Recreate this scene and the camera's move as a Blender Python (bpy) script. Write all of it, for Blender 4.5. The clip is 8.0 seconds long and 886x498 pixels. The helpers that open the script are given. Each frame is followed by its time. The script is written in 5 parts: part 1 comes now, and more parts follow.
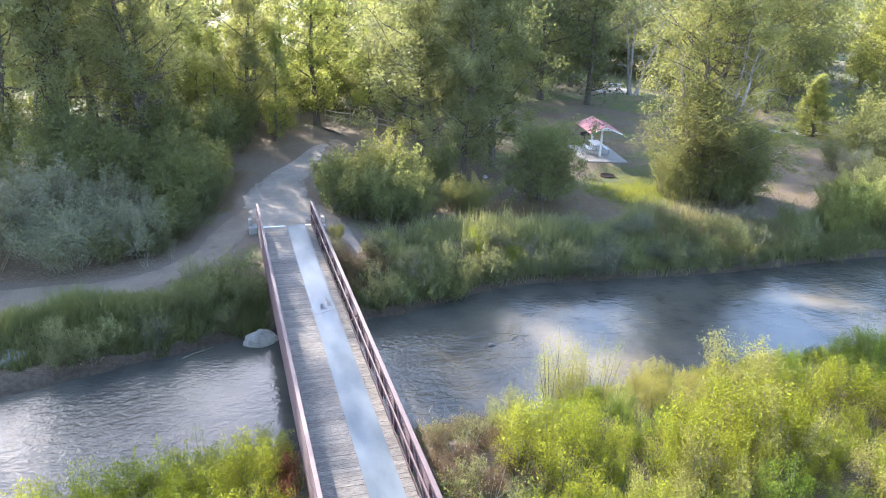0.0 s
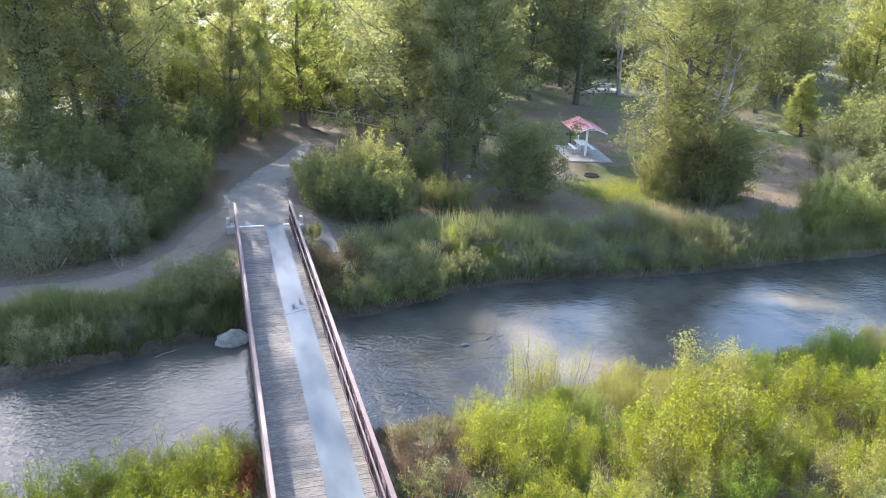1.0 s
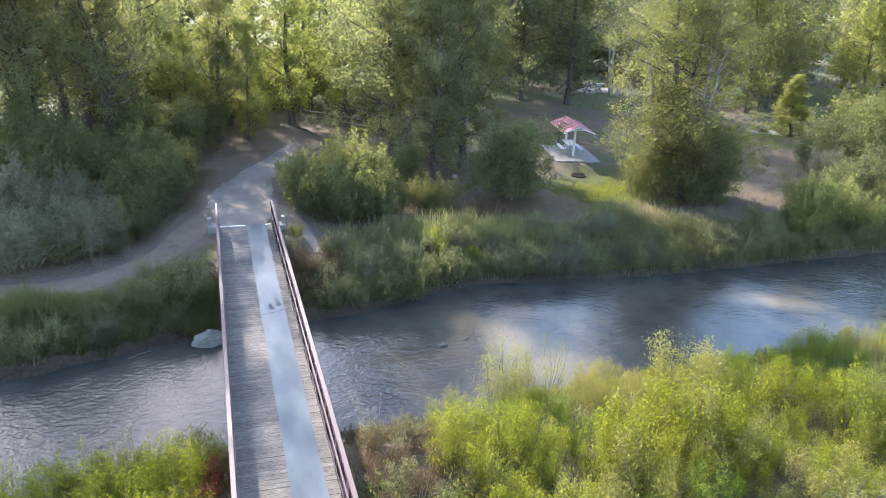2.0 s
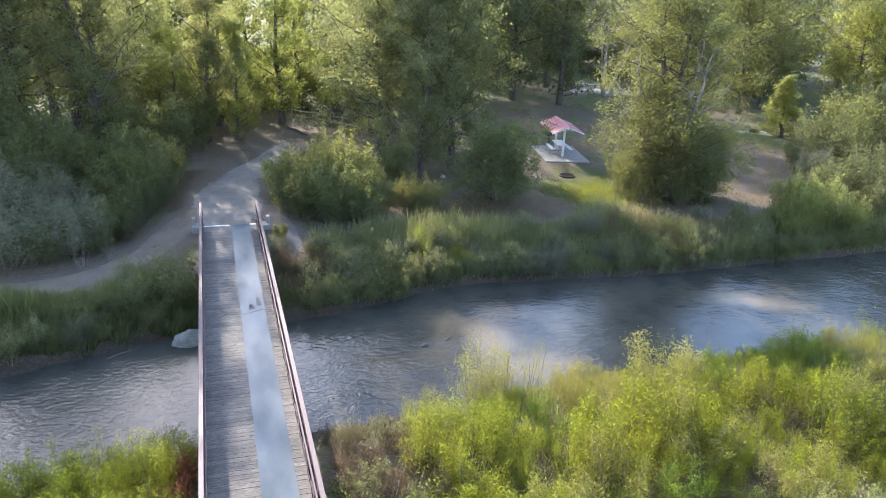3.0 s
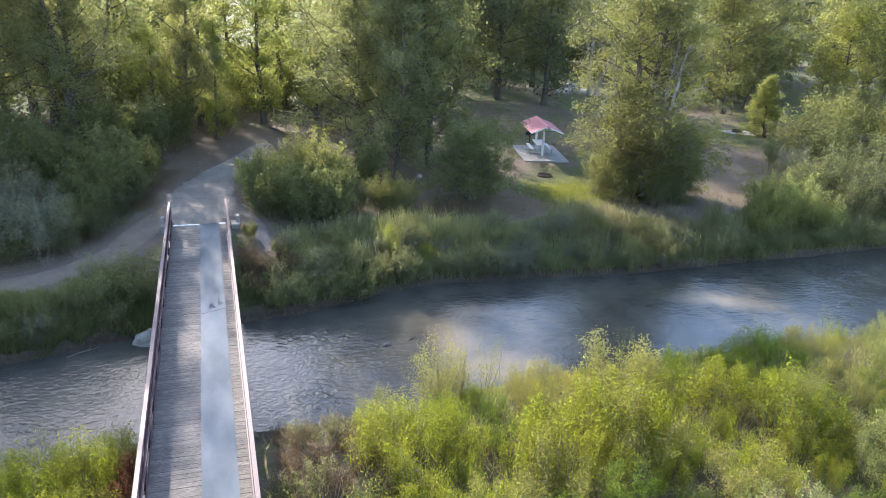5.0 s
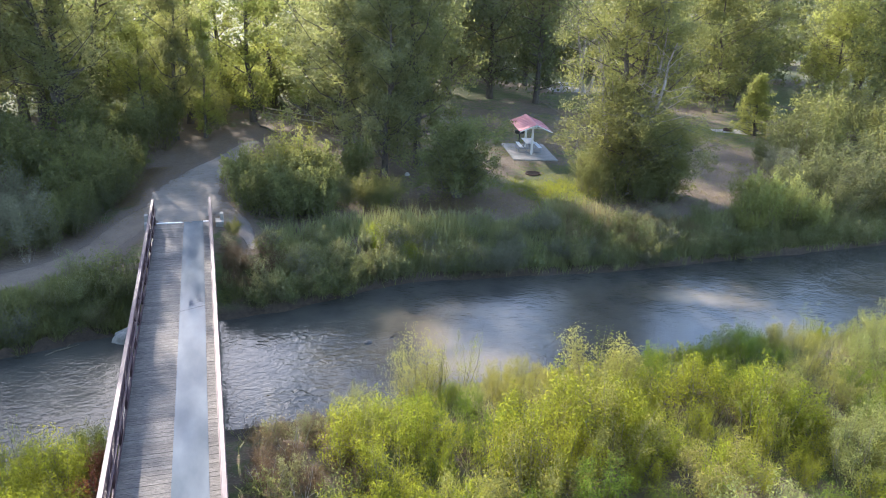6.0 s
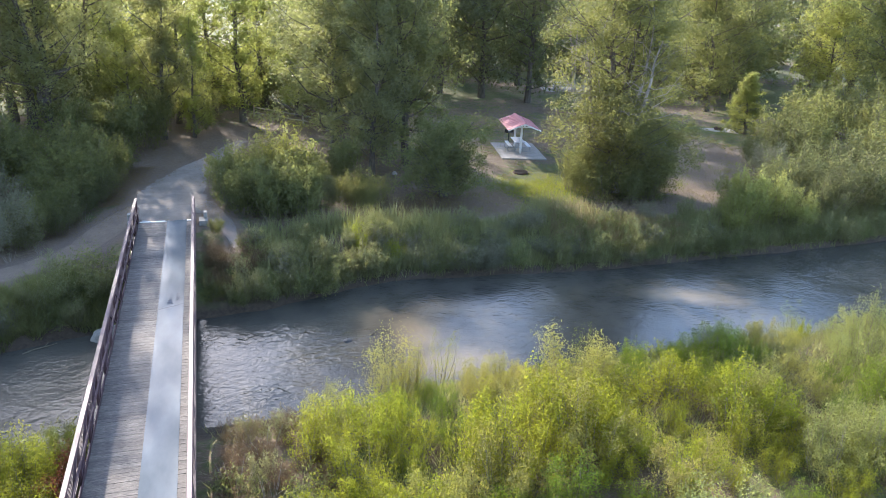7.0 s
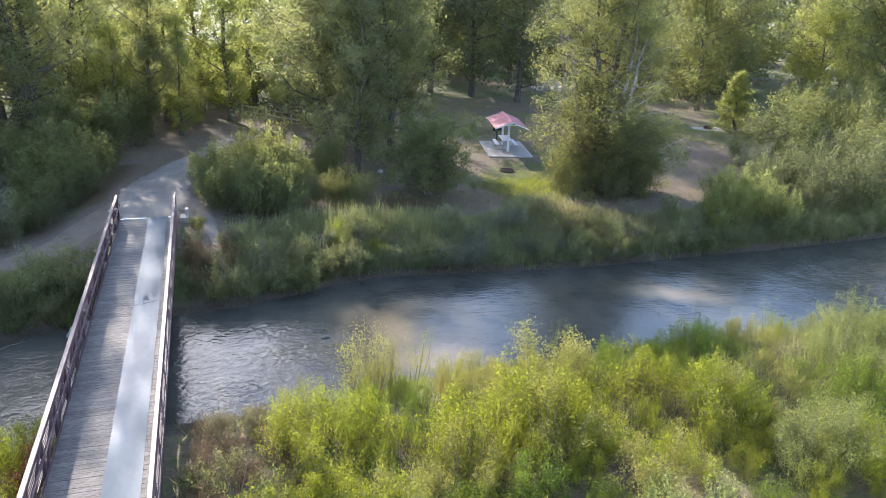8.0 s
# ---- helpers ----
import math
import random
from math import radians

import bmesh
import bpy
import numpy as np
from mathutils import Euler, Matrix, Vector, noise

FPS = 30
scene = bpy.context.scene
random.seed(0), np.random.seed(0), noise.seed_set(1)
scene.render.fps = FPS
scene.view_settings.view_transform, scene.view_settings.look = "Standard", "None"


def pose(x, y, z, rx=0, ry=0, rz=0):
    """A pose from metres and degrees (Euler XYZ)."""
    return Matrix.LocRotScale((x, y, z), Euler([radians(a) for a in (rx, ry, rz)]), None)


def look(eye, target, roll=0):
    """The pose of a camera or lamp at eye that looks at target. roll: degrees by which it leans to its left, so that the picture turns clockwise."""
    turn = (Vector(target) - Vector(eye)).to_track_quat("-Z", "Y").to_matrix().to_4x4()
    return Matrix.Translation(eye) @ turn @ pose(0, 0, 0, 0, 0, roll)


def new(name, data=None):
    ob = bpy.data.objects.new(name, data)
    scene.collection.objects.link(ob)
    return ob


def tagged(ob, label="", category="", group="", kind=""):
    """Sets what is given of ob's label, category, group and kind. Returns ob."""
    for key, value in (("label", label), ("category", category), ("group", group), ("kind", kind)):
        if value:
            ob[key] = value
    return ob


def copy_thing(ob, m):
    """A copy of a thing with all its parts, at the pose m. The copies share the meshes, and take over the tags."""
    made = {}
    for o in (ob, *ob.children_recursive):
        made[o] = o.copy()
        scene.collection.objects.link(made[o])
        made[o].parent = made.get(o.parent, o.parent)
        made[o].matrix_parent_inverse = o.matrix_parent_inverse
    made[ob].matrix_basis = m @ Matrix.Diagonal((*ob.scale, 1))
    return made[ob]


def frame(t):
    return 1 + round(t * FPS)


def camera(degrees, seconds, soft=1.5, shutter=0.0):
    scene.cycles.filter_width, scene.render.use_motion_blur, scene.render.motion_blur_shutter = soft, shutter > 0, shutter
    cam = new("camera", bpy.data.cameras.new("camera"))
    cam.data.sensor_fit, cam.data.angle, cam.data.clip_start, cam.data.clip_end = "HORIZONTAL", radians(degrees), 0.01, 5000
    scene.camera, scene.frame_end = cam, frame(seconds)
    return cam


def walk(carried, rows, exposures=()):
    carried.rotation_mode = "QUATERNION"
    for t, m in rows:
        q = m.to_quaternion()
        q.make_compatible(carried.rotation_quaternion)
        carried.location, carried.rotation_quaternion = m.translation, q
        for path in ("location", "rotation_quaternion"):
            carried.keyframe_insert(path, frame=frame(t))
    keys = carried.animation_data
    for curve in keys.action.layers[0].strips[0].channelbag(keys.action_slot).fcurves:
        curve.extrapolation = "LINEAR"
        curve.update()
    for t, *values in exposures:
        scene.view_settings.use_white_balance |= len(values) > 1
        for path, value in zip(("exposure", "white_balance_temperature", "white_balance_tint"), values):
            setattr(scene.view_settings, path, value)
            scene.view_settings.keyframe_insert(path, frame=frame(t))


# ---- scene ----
cam = camera(60.6, 8.0, soft=0.6)
PATH = [
    (0, (-3.118, -36.45, 12.703), (-2.564, -34.665, 11.992), 2.2),
    (0.5, (-2.568, -36.55, 12.679), (-2.013, -34.765, 11.968), 2.3),
    (1, (-2.134, -36.623, 12.683), (-1.576, -34.839, 11.972), 2.3),
    (1.5, (-1.687, -36.69, 12.695), (-1.128, -34.906, 11.983), 2.3),
    (3, (-0.616, -36.95, 12.656), (-0.053, -35.166, 11.947), 2.4),
    (3.5, (-0.254, -37.017, 12.65), (0.309, -35.234, 11.941), 2.4),
    (4, (0.076, -37.135, 12.656), (0.641, -35.352, 11.948), 2.4),
    (4.5, (0.435, -37.228, 12.642), (0.999, -35.444, 11.935), 2.4),
    (6, (1.466, -37.475, 12.546), (2.035, -35.693, 11.838), 2.5),
    (6.5, (1.817, -37.577, 12.492), (2.388, -35.795, 11.786), 2.4),
    (7, (2.223, -37.694, 12.443), (2.793, -35.911, 11.737), 2.4),
    (7.5, (2.637, -37.804, 12.358), (3.208, -36.021, 11.653), 2.4),
    (8, (2.991, -37.911, 12.306), (3.566, -36.129, 11.601), 2.5),
]
EXPOSURES = [(0.0, 2.88, 6050, 15), (1.0, 2.67, 6050, 15), (1.6, 2.55, 6050, 15), (3.0, 2.39, 6050, 15), (4.5, 2.31, 6050, 15), (8.0, 2.35, 6050, 15)]
walk(cam, [(t, look(eye, target, roll)) for t, eye, target, roll in PATH], EXPOSURES)

# ---- world, sun, exposure ----
SUN_AZ, SUN_EL = radians(-12.5), radians(24.5)      # clockwise from +y
sun_way = Vector((math.sin(SUN_AZ) * math.cos(SUN_EL), math.cos(SUN_AZ) * math.cos(SUN_EL), math.sin(SUN_EL)))
world = bpy.data.worlds.new("sky_world")
scene.world = world
world.use_nodes = True
wn = world.node_tree.nodes
sky = wn.new("ShaderNodeTexSky")
sky.sky_type = "NISHITA"
sky.sun_disc = False
sky.sun_elevation, sky.sun_rotation = SUN_EL, SUN_AZ % (2 * math.pi)
sky.air_density, sky.dust_density = 1.0, 0.7
wn["Background"].inputs["Strength"].default_value = 0.15
world.node_tree.links.new(sky.outputs[0], wn["Background"].inputs["Color"])
sun = new("sun", bpy.data.lights.new("sun", "SUN"))
sun.data.energy, sun.data.angle, sun.data.color = 2.9, radians(0.6), (1.0, 0.90, 0.75)
sun.matrix_world = look(sun_way * 80, (0, 0, 0))

# ---- materials ----


class Nodes:
    """A node material: n.add(type), n.link(a, b), with a Principled shader already in place."""

    def __init__(self, name):
        self.mat = bpy.data.materials.new(name)
        self.mat.use_nodes = True
        self.tree = self.mat.node_tree
        self.bsdf = self.tree.nodes["Principled BSDF"]
        self.out = self.tree.nodes["Material Output"]
        self.coord = None

    def add(self, kind, **props):
        node = self.tree.nodes.new(kind)
        for key, value in props.items():
            setattr(node, key, value)
        return node

    def link(self, a, b):
        self.tree.links.new(a, b)

    def where(self, space="Object"):
        if self.coord is None:
            self.coord = self.add("ShaderNodeTexCoord")
        return self.coord.outputs[space]

    def noise(self, scale, detail=4.0, rough=0.6, stretch=None, space="Object", distortion=0.0):
        tex = self.add("ShaderNodeTexNoise")
        tex.inputs["Scale"].default_value = scale
        tex.inputs["Detail"].default_value = detail
        tex.inputs["Roughness"].default_value = rough
        tex.inputs["Distortion"].default_value = distortion
        if stretch:
            m = self.add("ShaderNodeMapping")
            m.inputs["Scale"].default_value = stretch
            self.link(self.where(space), m.inputs["Vector"])
            self.link(m.outputs[0], tex.inputs["Vector"])
        else:
            self.link(self.where(space), tex.inputs["Vector"])
        return tex.outputs["Fac"]

    def ramp(self, fac, *stops):
        r = self.add("ShaderNodeValToRGB")
        els = r.color_ramp.elements
        while len(els) < len(stops):
            els.new(0.5)
        for el, (p, c) in zip(els, stops):
            el.position = p
            el.color = (*c, 1) if len(c) == 3 else c
        self.link(fac, r.inputs[0])
        return r.outputs[0]

    def mix(self, fac, a, b, blend="MIX"):
        m = self.add("ShaderNodeMix", data_type="RGBA", blend_type=blend)
        for value, socket in ((fac, m.inputs[0]), (a, m.inputs[6]), (b, m.inputs[7])):
            if isinstance(value, (int, float)):
                socket.default_value = value
            elif isinstance(value, tuple):
                socket.default_value = (*value, 1)
            else:
                self.link(value, socket)
        return m.outputs[2]

    def math(self, op, a, b=0.0, clamp=False):
        m = self.add("ShaderNodeMath", operation=op, use_clamp=clamp)
        for value, socket in ((a, m.inputs[0]), (b, m.inputs[1])):
            if isinstance(value, (int, float)):
                socket.default_value = value
            else:
                self.link(value, socket)
        return m.outputs[0]

    def bump(self, height, strength=0.4, distance=0.02):
        b = self.add("ShaderNodeBump")
        b.inputs["Strength"].default_value = strength
        b.inputs["Distance"].default_value = distance
        self.link(height, b.inputs["Height"])
        self.link(b.outputs[0], self.bsdf.inputs["Normal"])

    def set(self, color=None, rough=None, metal=None):
        for value, key in ((color, "Base Color"), (rough, "Roughness"), (metal, "Metallic")):
            if value is None:
                continue
            socket = self.bsdf.inputs[key]
            if isinstance(value, tuple):
                socket.default_value = (*value, 1)
            elif isinstance(value, (int, float)):
                socket.default_value = value
            else:
                self.link(value, socket)
        return self.mat


def leaf_material(name, dark, light, dry, glow=0.42, gloss=0.45, lit=(0.56, 0.58, 0.12)):
    """Leaves: light that falls through them, a tone for every leaf and for every plant."""
    n = Nodes(name)
    geo = n.add("ShaderNodeNewGeometry")
    info = n.add("ShaderNodeObjectInfo")
    tone = n.mix(n.math("ADD", n.math("MULTIPLY", geo.outputs["Random Per Island"], 0.5), 0.25), dark, light)
    patch = n.ramp(n.noise(0.7, 3), (0.4, (0, 0, 0)), (0.75, (1, 1, 1)))
    tone = n.mix(n.math("MULTIPLY", patch, 0.45), tone, dry)
    shade = n.math("ADD", n.math("MULTIPLY", info.outputs["Random"], 0.7), 0.65)
    hsv = n.add("ShaderNodeHueSaturation")
    n.link(tone, hsv.inputs["Color"])
    n.link(shade, hsv.inputs["Value"])
    spin = n.math("FRACT", n.math("MULTIPLY", info.outputs["Random"], 7.31))
    n.link(n.math("ADD", n.math("MULTIPLY", spin, 0.05), 0.475), hsv.inputs["Hue"])
    n.set(n.mix(1.0, hsv.outputs[0], (0.72, 0.72, 0.72), "MULTIPLY"), gloss, 0.0)
    n.bsdf.inputs["Specular IOR Level"].default_value = 0.1
    tint = n.mix(n.math("MULTIPLY", n.math("FRACT", n.math("MULTIPLY", geo.outputs["Random Per Island"], 13.7)), 0.65), lit, tuple(0.55 * c for c in lit))
    warm = n.mix(0.78, hsv.outputs[0], tint)
    tr = n.add("ShaderNodeBsdfTranslucent")
    n.link(warm, tr.inputs["Color"])
    mixed = n.add("ShaderNodeMixShader")
    mixed.inputs[0].default_value = glow
    n.link(n.bsdf.outputs[0], mixed.inputs[1])
    n.link(tr.outputs[0], mixed.inputs[2])
    n.link(mixed.outputs[0], n.out.inputs["Surface"])
    return n.mat


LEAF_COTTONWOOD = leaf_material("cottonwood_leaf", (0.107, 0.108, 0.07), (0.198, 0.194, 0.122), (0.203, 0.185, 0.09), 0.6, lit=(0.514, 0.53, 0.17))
# Darker copy of cottonwood_leaf: the dense crowns' shade is put into its colour.
LEAF_SHADED = leaf_material("shaded_cottonwood_leaf", (0.083, 0.09, 0.058), (0.161, 0.166, 0.105), (0.171, 0.165, 0.08), 0.54, lit=(0.407, 0.43, 0.12))
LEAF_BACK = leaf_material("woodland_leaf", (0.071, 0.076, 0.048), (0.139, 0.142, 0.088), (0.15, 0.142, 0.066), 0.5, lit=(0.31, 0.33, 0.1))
LEAF_POPLAR = leaf_material("poplar_leaf", (0.102, 0.108, 0.052), (0.185, 0.188, 0.086), (0.21, 0.195, 0.072), 0.54, lit=(0.36, 0.37, 0.09))
LEAF_BRIGHT = leaf_material("bright_leaf", (0.103, 0.115, 0.04), (0.187, 0.2, 0.066), (0.214, 0.2, 0.06), 0.6, lit=(0.492, 0.53, 0.12))
LEAF_HEDGE = leaf_material("hedge_leaf", (0.096, 0.1, 0.044), (0.171, 0.172, 0.072), (0.203, 0.182, 0.07), 0.5, lit=(0.374, 0.385, 0.10))
LEAF_WILLOW = leaf_material("willow_leaf", (0.128, 0.145, 0.016), (0.222, 0.232, 0.028), (0.272, 0.255, 0.036), 0.56, 0.55, (0.435, 0.468, 0.038))
LEAF_DEEP = leaf_material("deep_green_leaf", (0.064, 0.098, 0.018), (0.134, 0.17, 0.03), (0.161, 0.175, 0.032), 0.52, 0.55, (0.3, 0.39, 0.03))
LEAF_PALE = leaf_material("pale_yellow_leaf", (0.171, 0.17, 0.06), (0.3, 0.28, 0.1), (0.321, 0.28, 0.1), 0.52, 0.5, (0.471, 0.44, 0.07))
LEAF_GREY = leaf_material("olive_leaf", (0.123, 0.122, 0.082), (0.219, 0.212, 0.145), (0.193, 0.182, 0.10), 0.4, 0.6, (0.342, 0.34, 0.18))
LEAF_SAGE = leaf_material("sage_leaf", (0.134, 0.155, 0.058), (0.251, 0.27, 0.11), (0.284, 0.265, 0.095), 0.55, 0.6, (0.449, 0.47, 0.12))
LEAF_DARK = leaf_material("shrub_leaf", (0.075, 0.084, 0.045), (0.144, 0.154, 0.08), (0.177, 0.165, 0.066), 0.5, 0.6, (0.364, 0.39, 0.10))
LEAF_RED = leaf_material("red_leaf", (0.12, 0.035, 0.025), (0.25, 0.085, 0.05), (0.20, 0.13, 0.06), 0.4, lit=(0.42, 0.16, 0.07))
LEAF_DRY = leaf_material("dry_grass", (0.19, 0.155, 0.085), (0.34, 0.285, 0.16), (0.27, 0.24, 0.11), 0.4, lit=(0.52, 0.45, 0.2))
LEAF_RUST = leaf_material("rusty_weed", (0.085, 0.056, 0.032), (0.185, 0.125, 0.068), (0.1, 0.095, 0.04), 0.38, lit=(0.32, 0.22, 0.11))
LEAF_REED = leaf_material("reed_blade", (0.12, 0.124, 0.062), (0.246, 0.245, 0.122), (0.31, 0.265, 0.135), 0.5, lit=(0.407, 0.41, 0.14))
LEAF_LAWN = leaf_material("lawn_blade", (0.091, 0.11, 0.022), (0.182, 0.2, 0.036), (0.203, 0.178, 0.05), 0.55, 0.7, (0.407, 0.43, 0.035))
LITTER = leaf_material("leaf_litter", (0.11, 0.058, 0.032), (0.28, 0.168, 0.095), (0.19, 0.125, 0.07), 0.1, 0.8)


def bark_material(name, dark, light):
    n = Nodes(name)
    tone = n.noise(3.0, 5, 0.65, (2.2, 2.2, 0.4))
    n.bump(n.noise(9.0, 4, 0.6, (2.5, 2.5, 0.35)), 0.8, 0.03)
    return n.set(n.ramp(tone, (0.3, dark), (0.7, light)), 0.9)


BARK = bark_material("furrowed_bark", (0.035, 0.028, 0.02), (0.13, 0.105, 0.08))
BARK_GREY = bark_material("grey_bark", (0.14, 0.12, 0.10), (0.34, 0.30, 0.26))
TWIG = bark_material("twig_bark", (0.09, 0.075, 0.045), (0.22, 0.18, 0.12))


def ground_material():
    n = Nodes("meadow_ground")
    cover = n.add("ShaderNodeVertexColor", layer_name="cover")
    split = n.add("ShaderNodeSeparateColor")
    n.link(cover.outputs[0], split.inputs[0])
    fine = n.noise(5.0, 6, 0.7)
    coarse = n.noise(0.5, 5, 0.6)
    dirt = n.mix(coarse, n.ramp(fine, (0.25, (0.054, 0.036, 0.02)), (0.75, (0.185, 0.127, 0.074))), (0.112, 0.074, 0.042))
    thatch = n.ramp(n.noise(6.0, 6, 0.75, (1, 2.6, 1)), (0.5, (0, 0, 0)), (0.66, (0.65, 0.65, 0.65)))
    dirt = n.mix(thatch, dirt, (0.27, 0.21, 0.145))
    grass = n.ramp(n.noise(3.0, 6, 0.75), (0.3, (0.04, 0.048, 0.012)), (0.7, (0.105, 0.12, 0.024)))
    mud = n.ramp(fine, (0.3, (0.026, 0.017, 0.01)), (0.7, (0.085, 0.058, 0.035)))
    ragged = n.math("ADD", split.outputs[1], n.math("MULTIPLY", n.math("SUBTRACT", n.noise(1.6, 7, 0.75), 0.5), 2.2))
    grassy = n.ramp(ragged, (0.35, (0, 0, 0)), (0.65, (1, 1, 1)))
    base = n.mix(grassy, dirt, grass)
    edge = n.math("ADD", split.outputs[0], n.math("MULTIPLY", n.math("SUBTRACT", n.noise(2.6, 6, 0.75), 0.5), 1.0))
    grit = n.ramp(n.noise(28.0, 3, 0.7), (0.3, (0.075, 0.052, 0.034)), (0.7, (0.19, 0.138, 0.094)))
    base = n.mix(n.ramp(edge, (0.4, (0, 0, 0)), (0.6, (1, 1, 1))), base, grit)
    base = n.mix(split.outputs[2], base, mud)
    n.bump(n.math("ADD", fine, n.noise(22.0, 4, 0.7)), 0.7, 0.05)
    return n.set(base, 0.95)


def gravel_material(name, dark, light):
    n = Nodes(name)
    speck = n.noise(26.0, 4, 0.8)
    pebble = n.noise(7.0, 5, 0.75)
    patch = n.noise(0.8, 6, 0.7)
    tone = n.ramp(speck, (0.35, dark), (0.65, light))
    tone = n.mix(n.ramp(pebble, (0.45, (0, 0, 0)), (0.7, (0.75, 0.75, 0.75))), tone, tuple(0.55 * c for c in light))
    tone = n.mix(n.ramp(patch, (0.4, (0, 0, 0)), (0.7, (0.6, 0.6, 0.6))), tone, tuple(1.15 * c for c in light))
    n.bump(n.math("ADD", speck, n.math("MULTIPLY", pebble, 2.0)), 0.7, 0.03)
    return n.set(tone, 0.92)


GROUND = ground_material()
GRAVEL = gravel_material("path_gravel", (0.11, 0.089, 0.067), (0.262, 0.215, 0.166))
DIRT = gravel_material("track_dirt", (0.098, 0.068, 0.043), (0.225, 0.164, 0.11))


def water_material():
    n = Nodes("river_water")
    swell = n.noise(0.8, 2, 0.5, (1.0, 1.25, 1), distortion=0.8)
    ripple = n.noise(2.6, 2, 0.5, (0.9, 1.25, 1), distortion=0.9)
    fine = n.noise(7.0, 3, 0.55, (0.9, 1.2, 1), distortion=0.6)
    height = n.math("ADD", n.math("ADD", n.math("MULTIPLY", swell, 0.4), n.math("MULTIPLY", ripple, 0.45)), n.math("MULTIPLY", fine, 0.3))
    calm = n.ramp(n.noise(0.16, 3, 0.5), (0.38, (0.4, 0.4, 0.4)), (0.62, (1, 1, 1)))
    shoal = n.add("ShaderNodeVertexColor", layer_name="shoal")
    bars = n.add("ShaderNodeSeparateColor")
    n.link(shoal.outputs[0], bars.inputs[0])
    chop = n.noise(2.0, 2, 0.5, (0.9, 1.3, 1), distortion=1.4)
    height = n.math("ADD", n.math("MULTIPLY", height, calm), n.math("MULTIPLY", n.math("MULTIPLY", chop, bars.outputs[1]), 1.1))
    n.bump(height, 1.0, 0.05)
    bed = n.noise(0.28, 5, 0.6)
    tone = n.ramp(bed, (0.42, (0.046, 0.043, 0.035)), (0.62, (0.072, 0.065, 0.05)))
    sandy = n.math("ADD", bars.outputs[0], n.math("MULTIPLY", n.math("SUBTRACT", n.noise(0.9, 5, 0.65), 0.5), 0.7))
    tone = n.mix(n.ramp(sandy, (0.2, (0, 0, 0)), (0.9, (1, 1, 1))), tone, (0.15, 0.118, 0.075))
    n.bsdf.inputs["IOR"].default_value = 1.33
    n.bsdf.inputs["Specular IOR Level"].default_value = 0.5
    return n.set(tone, 0.025)


WATER = water_material()


def wood_material(name, dark, light, grain=(1.2, 14, 14)):
    n = Nodes(name)
    info = n.add("ShaderNodeObjectInfo")
    shift = n.add("ShaderNodeVectorMath", operation="ADD")
    push = n.add("ShaderNodeCombineXYZ")
    for k in range(3):
        n.link(n.math("MULTIPLY", info.outputs["Random"], 31.0 + 9 * k), push.inputs[k])
    n.link(n.where(), shift.inputs[0])
    n.link(push.outputs[0], shift.inputs[1])
    fibre = n.noise(5.0, 6, 0.7, grain)
    blot = n.noise(2.0, 4, 0.6, (1, 3, 3))
    for node in list(n.tree.nodes):
        if node.bl_idname == "ShaderNodeMapping":
            n.link(shift.outputs[0], node.inputs["Vector"])
    tone = n.ramp(fibre, (0.36, dark), (0.66, light))
    tone = n.mix(n.ramp(blot, (0.45, (0, 0, 0)), (0.75, (0.55, 0.55, 0.55))), tone, tuple(0.45 * c for c in dark))
    hsv = n.add("ShaderNodeHueSaturation")
    n.link(tone, hsv.inputs["Color"])
    n.link(n.math("ADD", n.math("MULTIPLY", info.outputs["Random"], 0.4), 0.8), hsv.inputs["Value"])
    n.bump(fibre, 0.5, 0.01)
    return n.set(hsv.outputs[0], 0.8)


PLANK = wood_material("weathered_plank", (0.056, 0.047, 0.039), (0.24, 0.206, 0.172))
RAIL_WOOD = wood_material("grey_rail_wood", (0.14, 0.115, 0.085), (0.31, 0.265, 0.21))


def steel_material(name, color, worn, rough=0.45):
    n = Nodes(name)
    blot = n.noise(2.5, 6, 0.65)
    tone = n.mix(n.ramp(blot, (0.5, (0, 0, 0)), (0.75, (0.7, 0.7, 0.7))), color, worn)
    n.bump(n.noise(60.0, 2, 0.5), 0.1, 0.003)
    return n.set(tone, rough, 0.0)


TRUSS = steel_material("maroon_steel", (0.085, 0.043, 0.046), (0.14, 0.08, 0.08), 0.6)
FASCIA = steel_material("white_paint", (0.74, 0.73, 0.70), (0.60, 0.58, 0.54), 0.5)
ROOF_RED = steel_material("red_roof_paint", (0.38, 0.11, 0.12), (0.44, 0.19, 0.19), 0.45)
GREY_STEEL = steel_material("galvanised_frame", (0.30, 0.31, 0.32), (0.22, 0.21, 0.20), 0.4)
BLACK_IRON = steel_material("sooty_iron", (0.02, 0.018, 0.017), (0.05, 0.035, 0.028), 0.7)
RUST_IRON = steel_material("rusty_iron", (0.085, 0.045, 0.034), (0.15, 0.08, 0.055), 0.8)
SOOT = steel_material("black_ash", (0.014, 0.011, 0.01), (0.03, 0.02, 0.016), 1.0)
SOOT.node_tree.nodes["Principled BSDF"].inputs["Specular IOR Level"].default_value = 0.05
TABLE_TOP = steel_material("pale_table_top", (0.62, 0.64, 0.66), (0.5, 0.5, 0.5), 0.5)


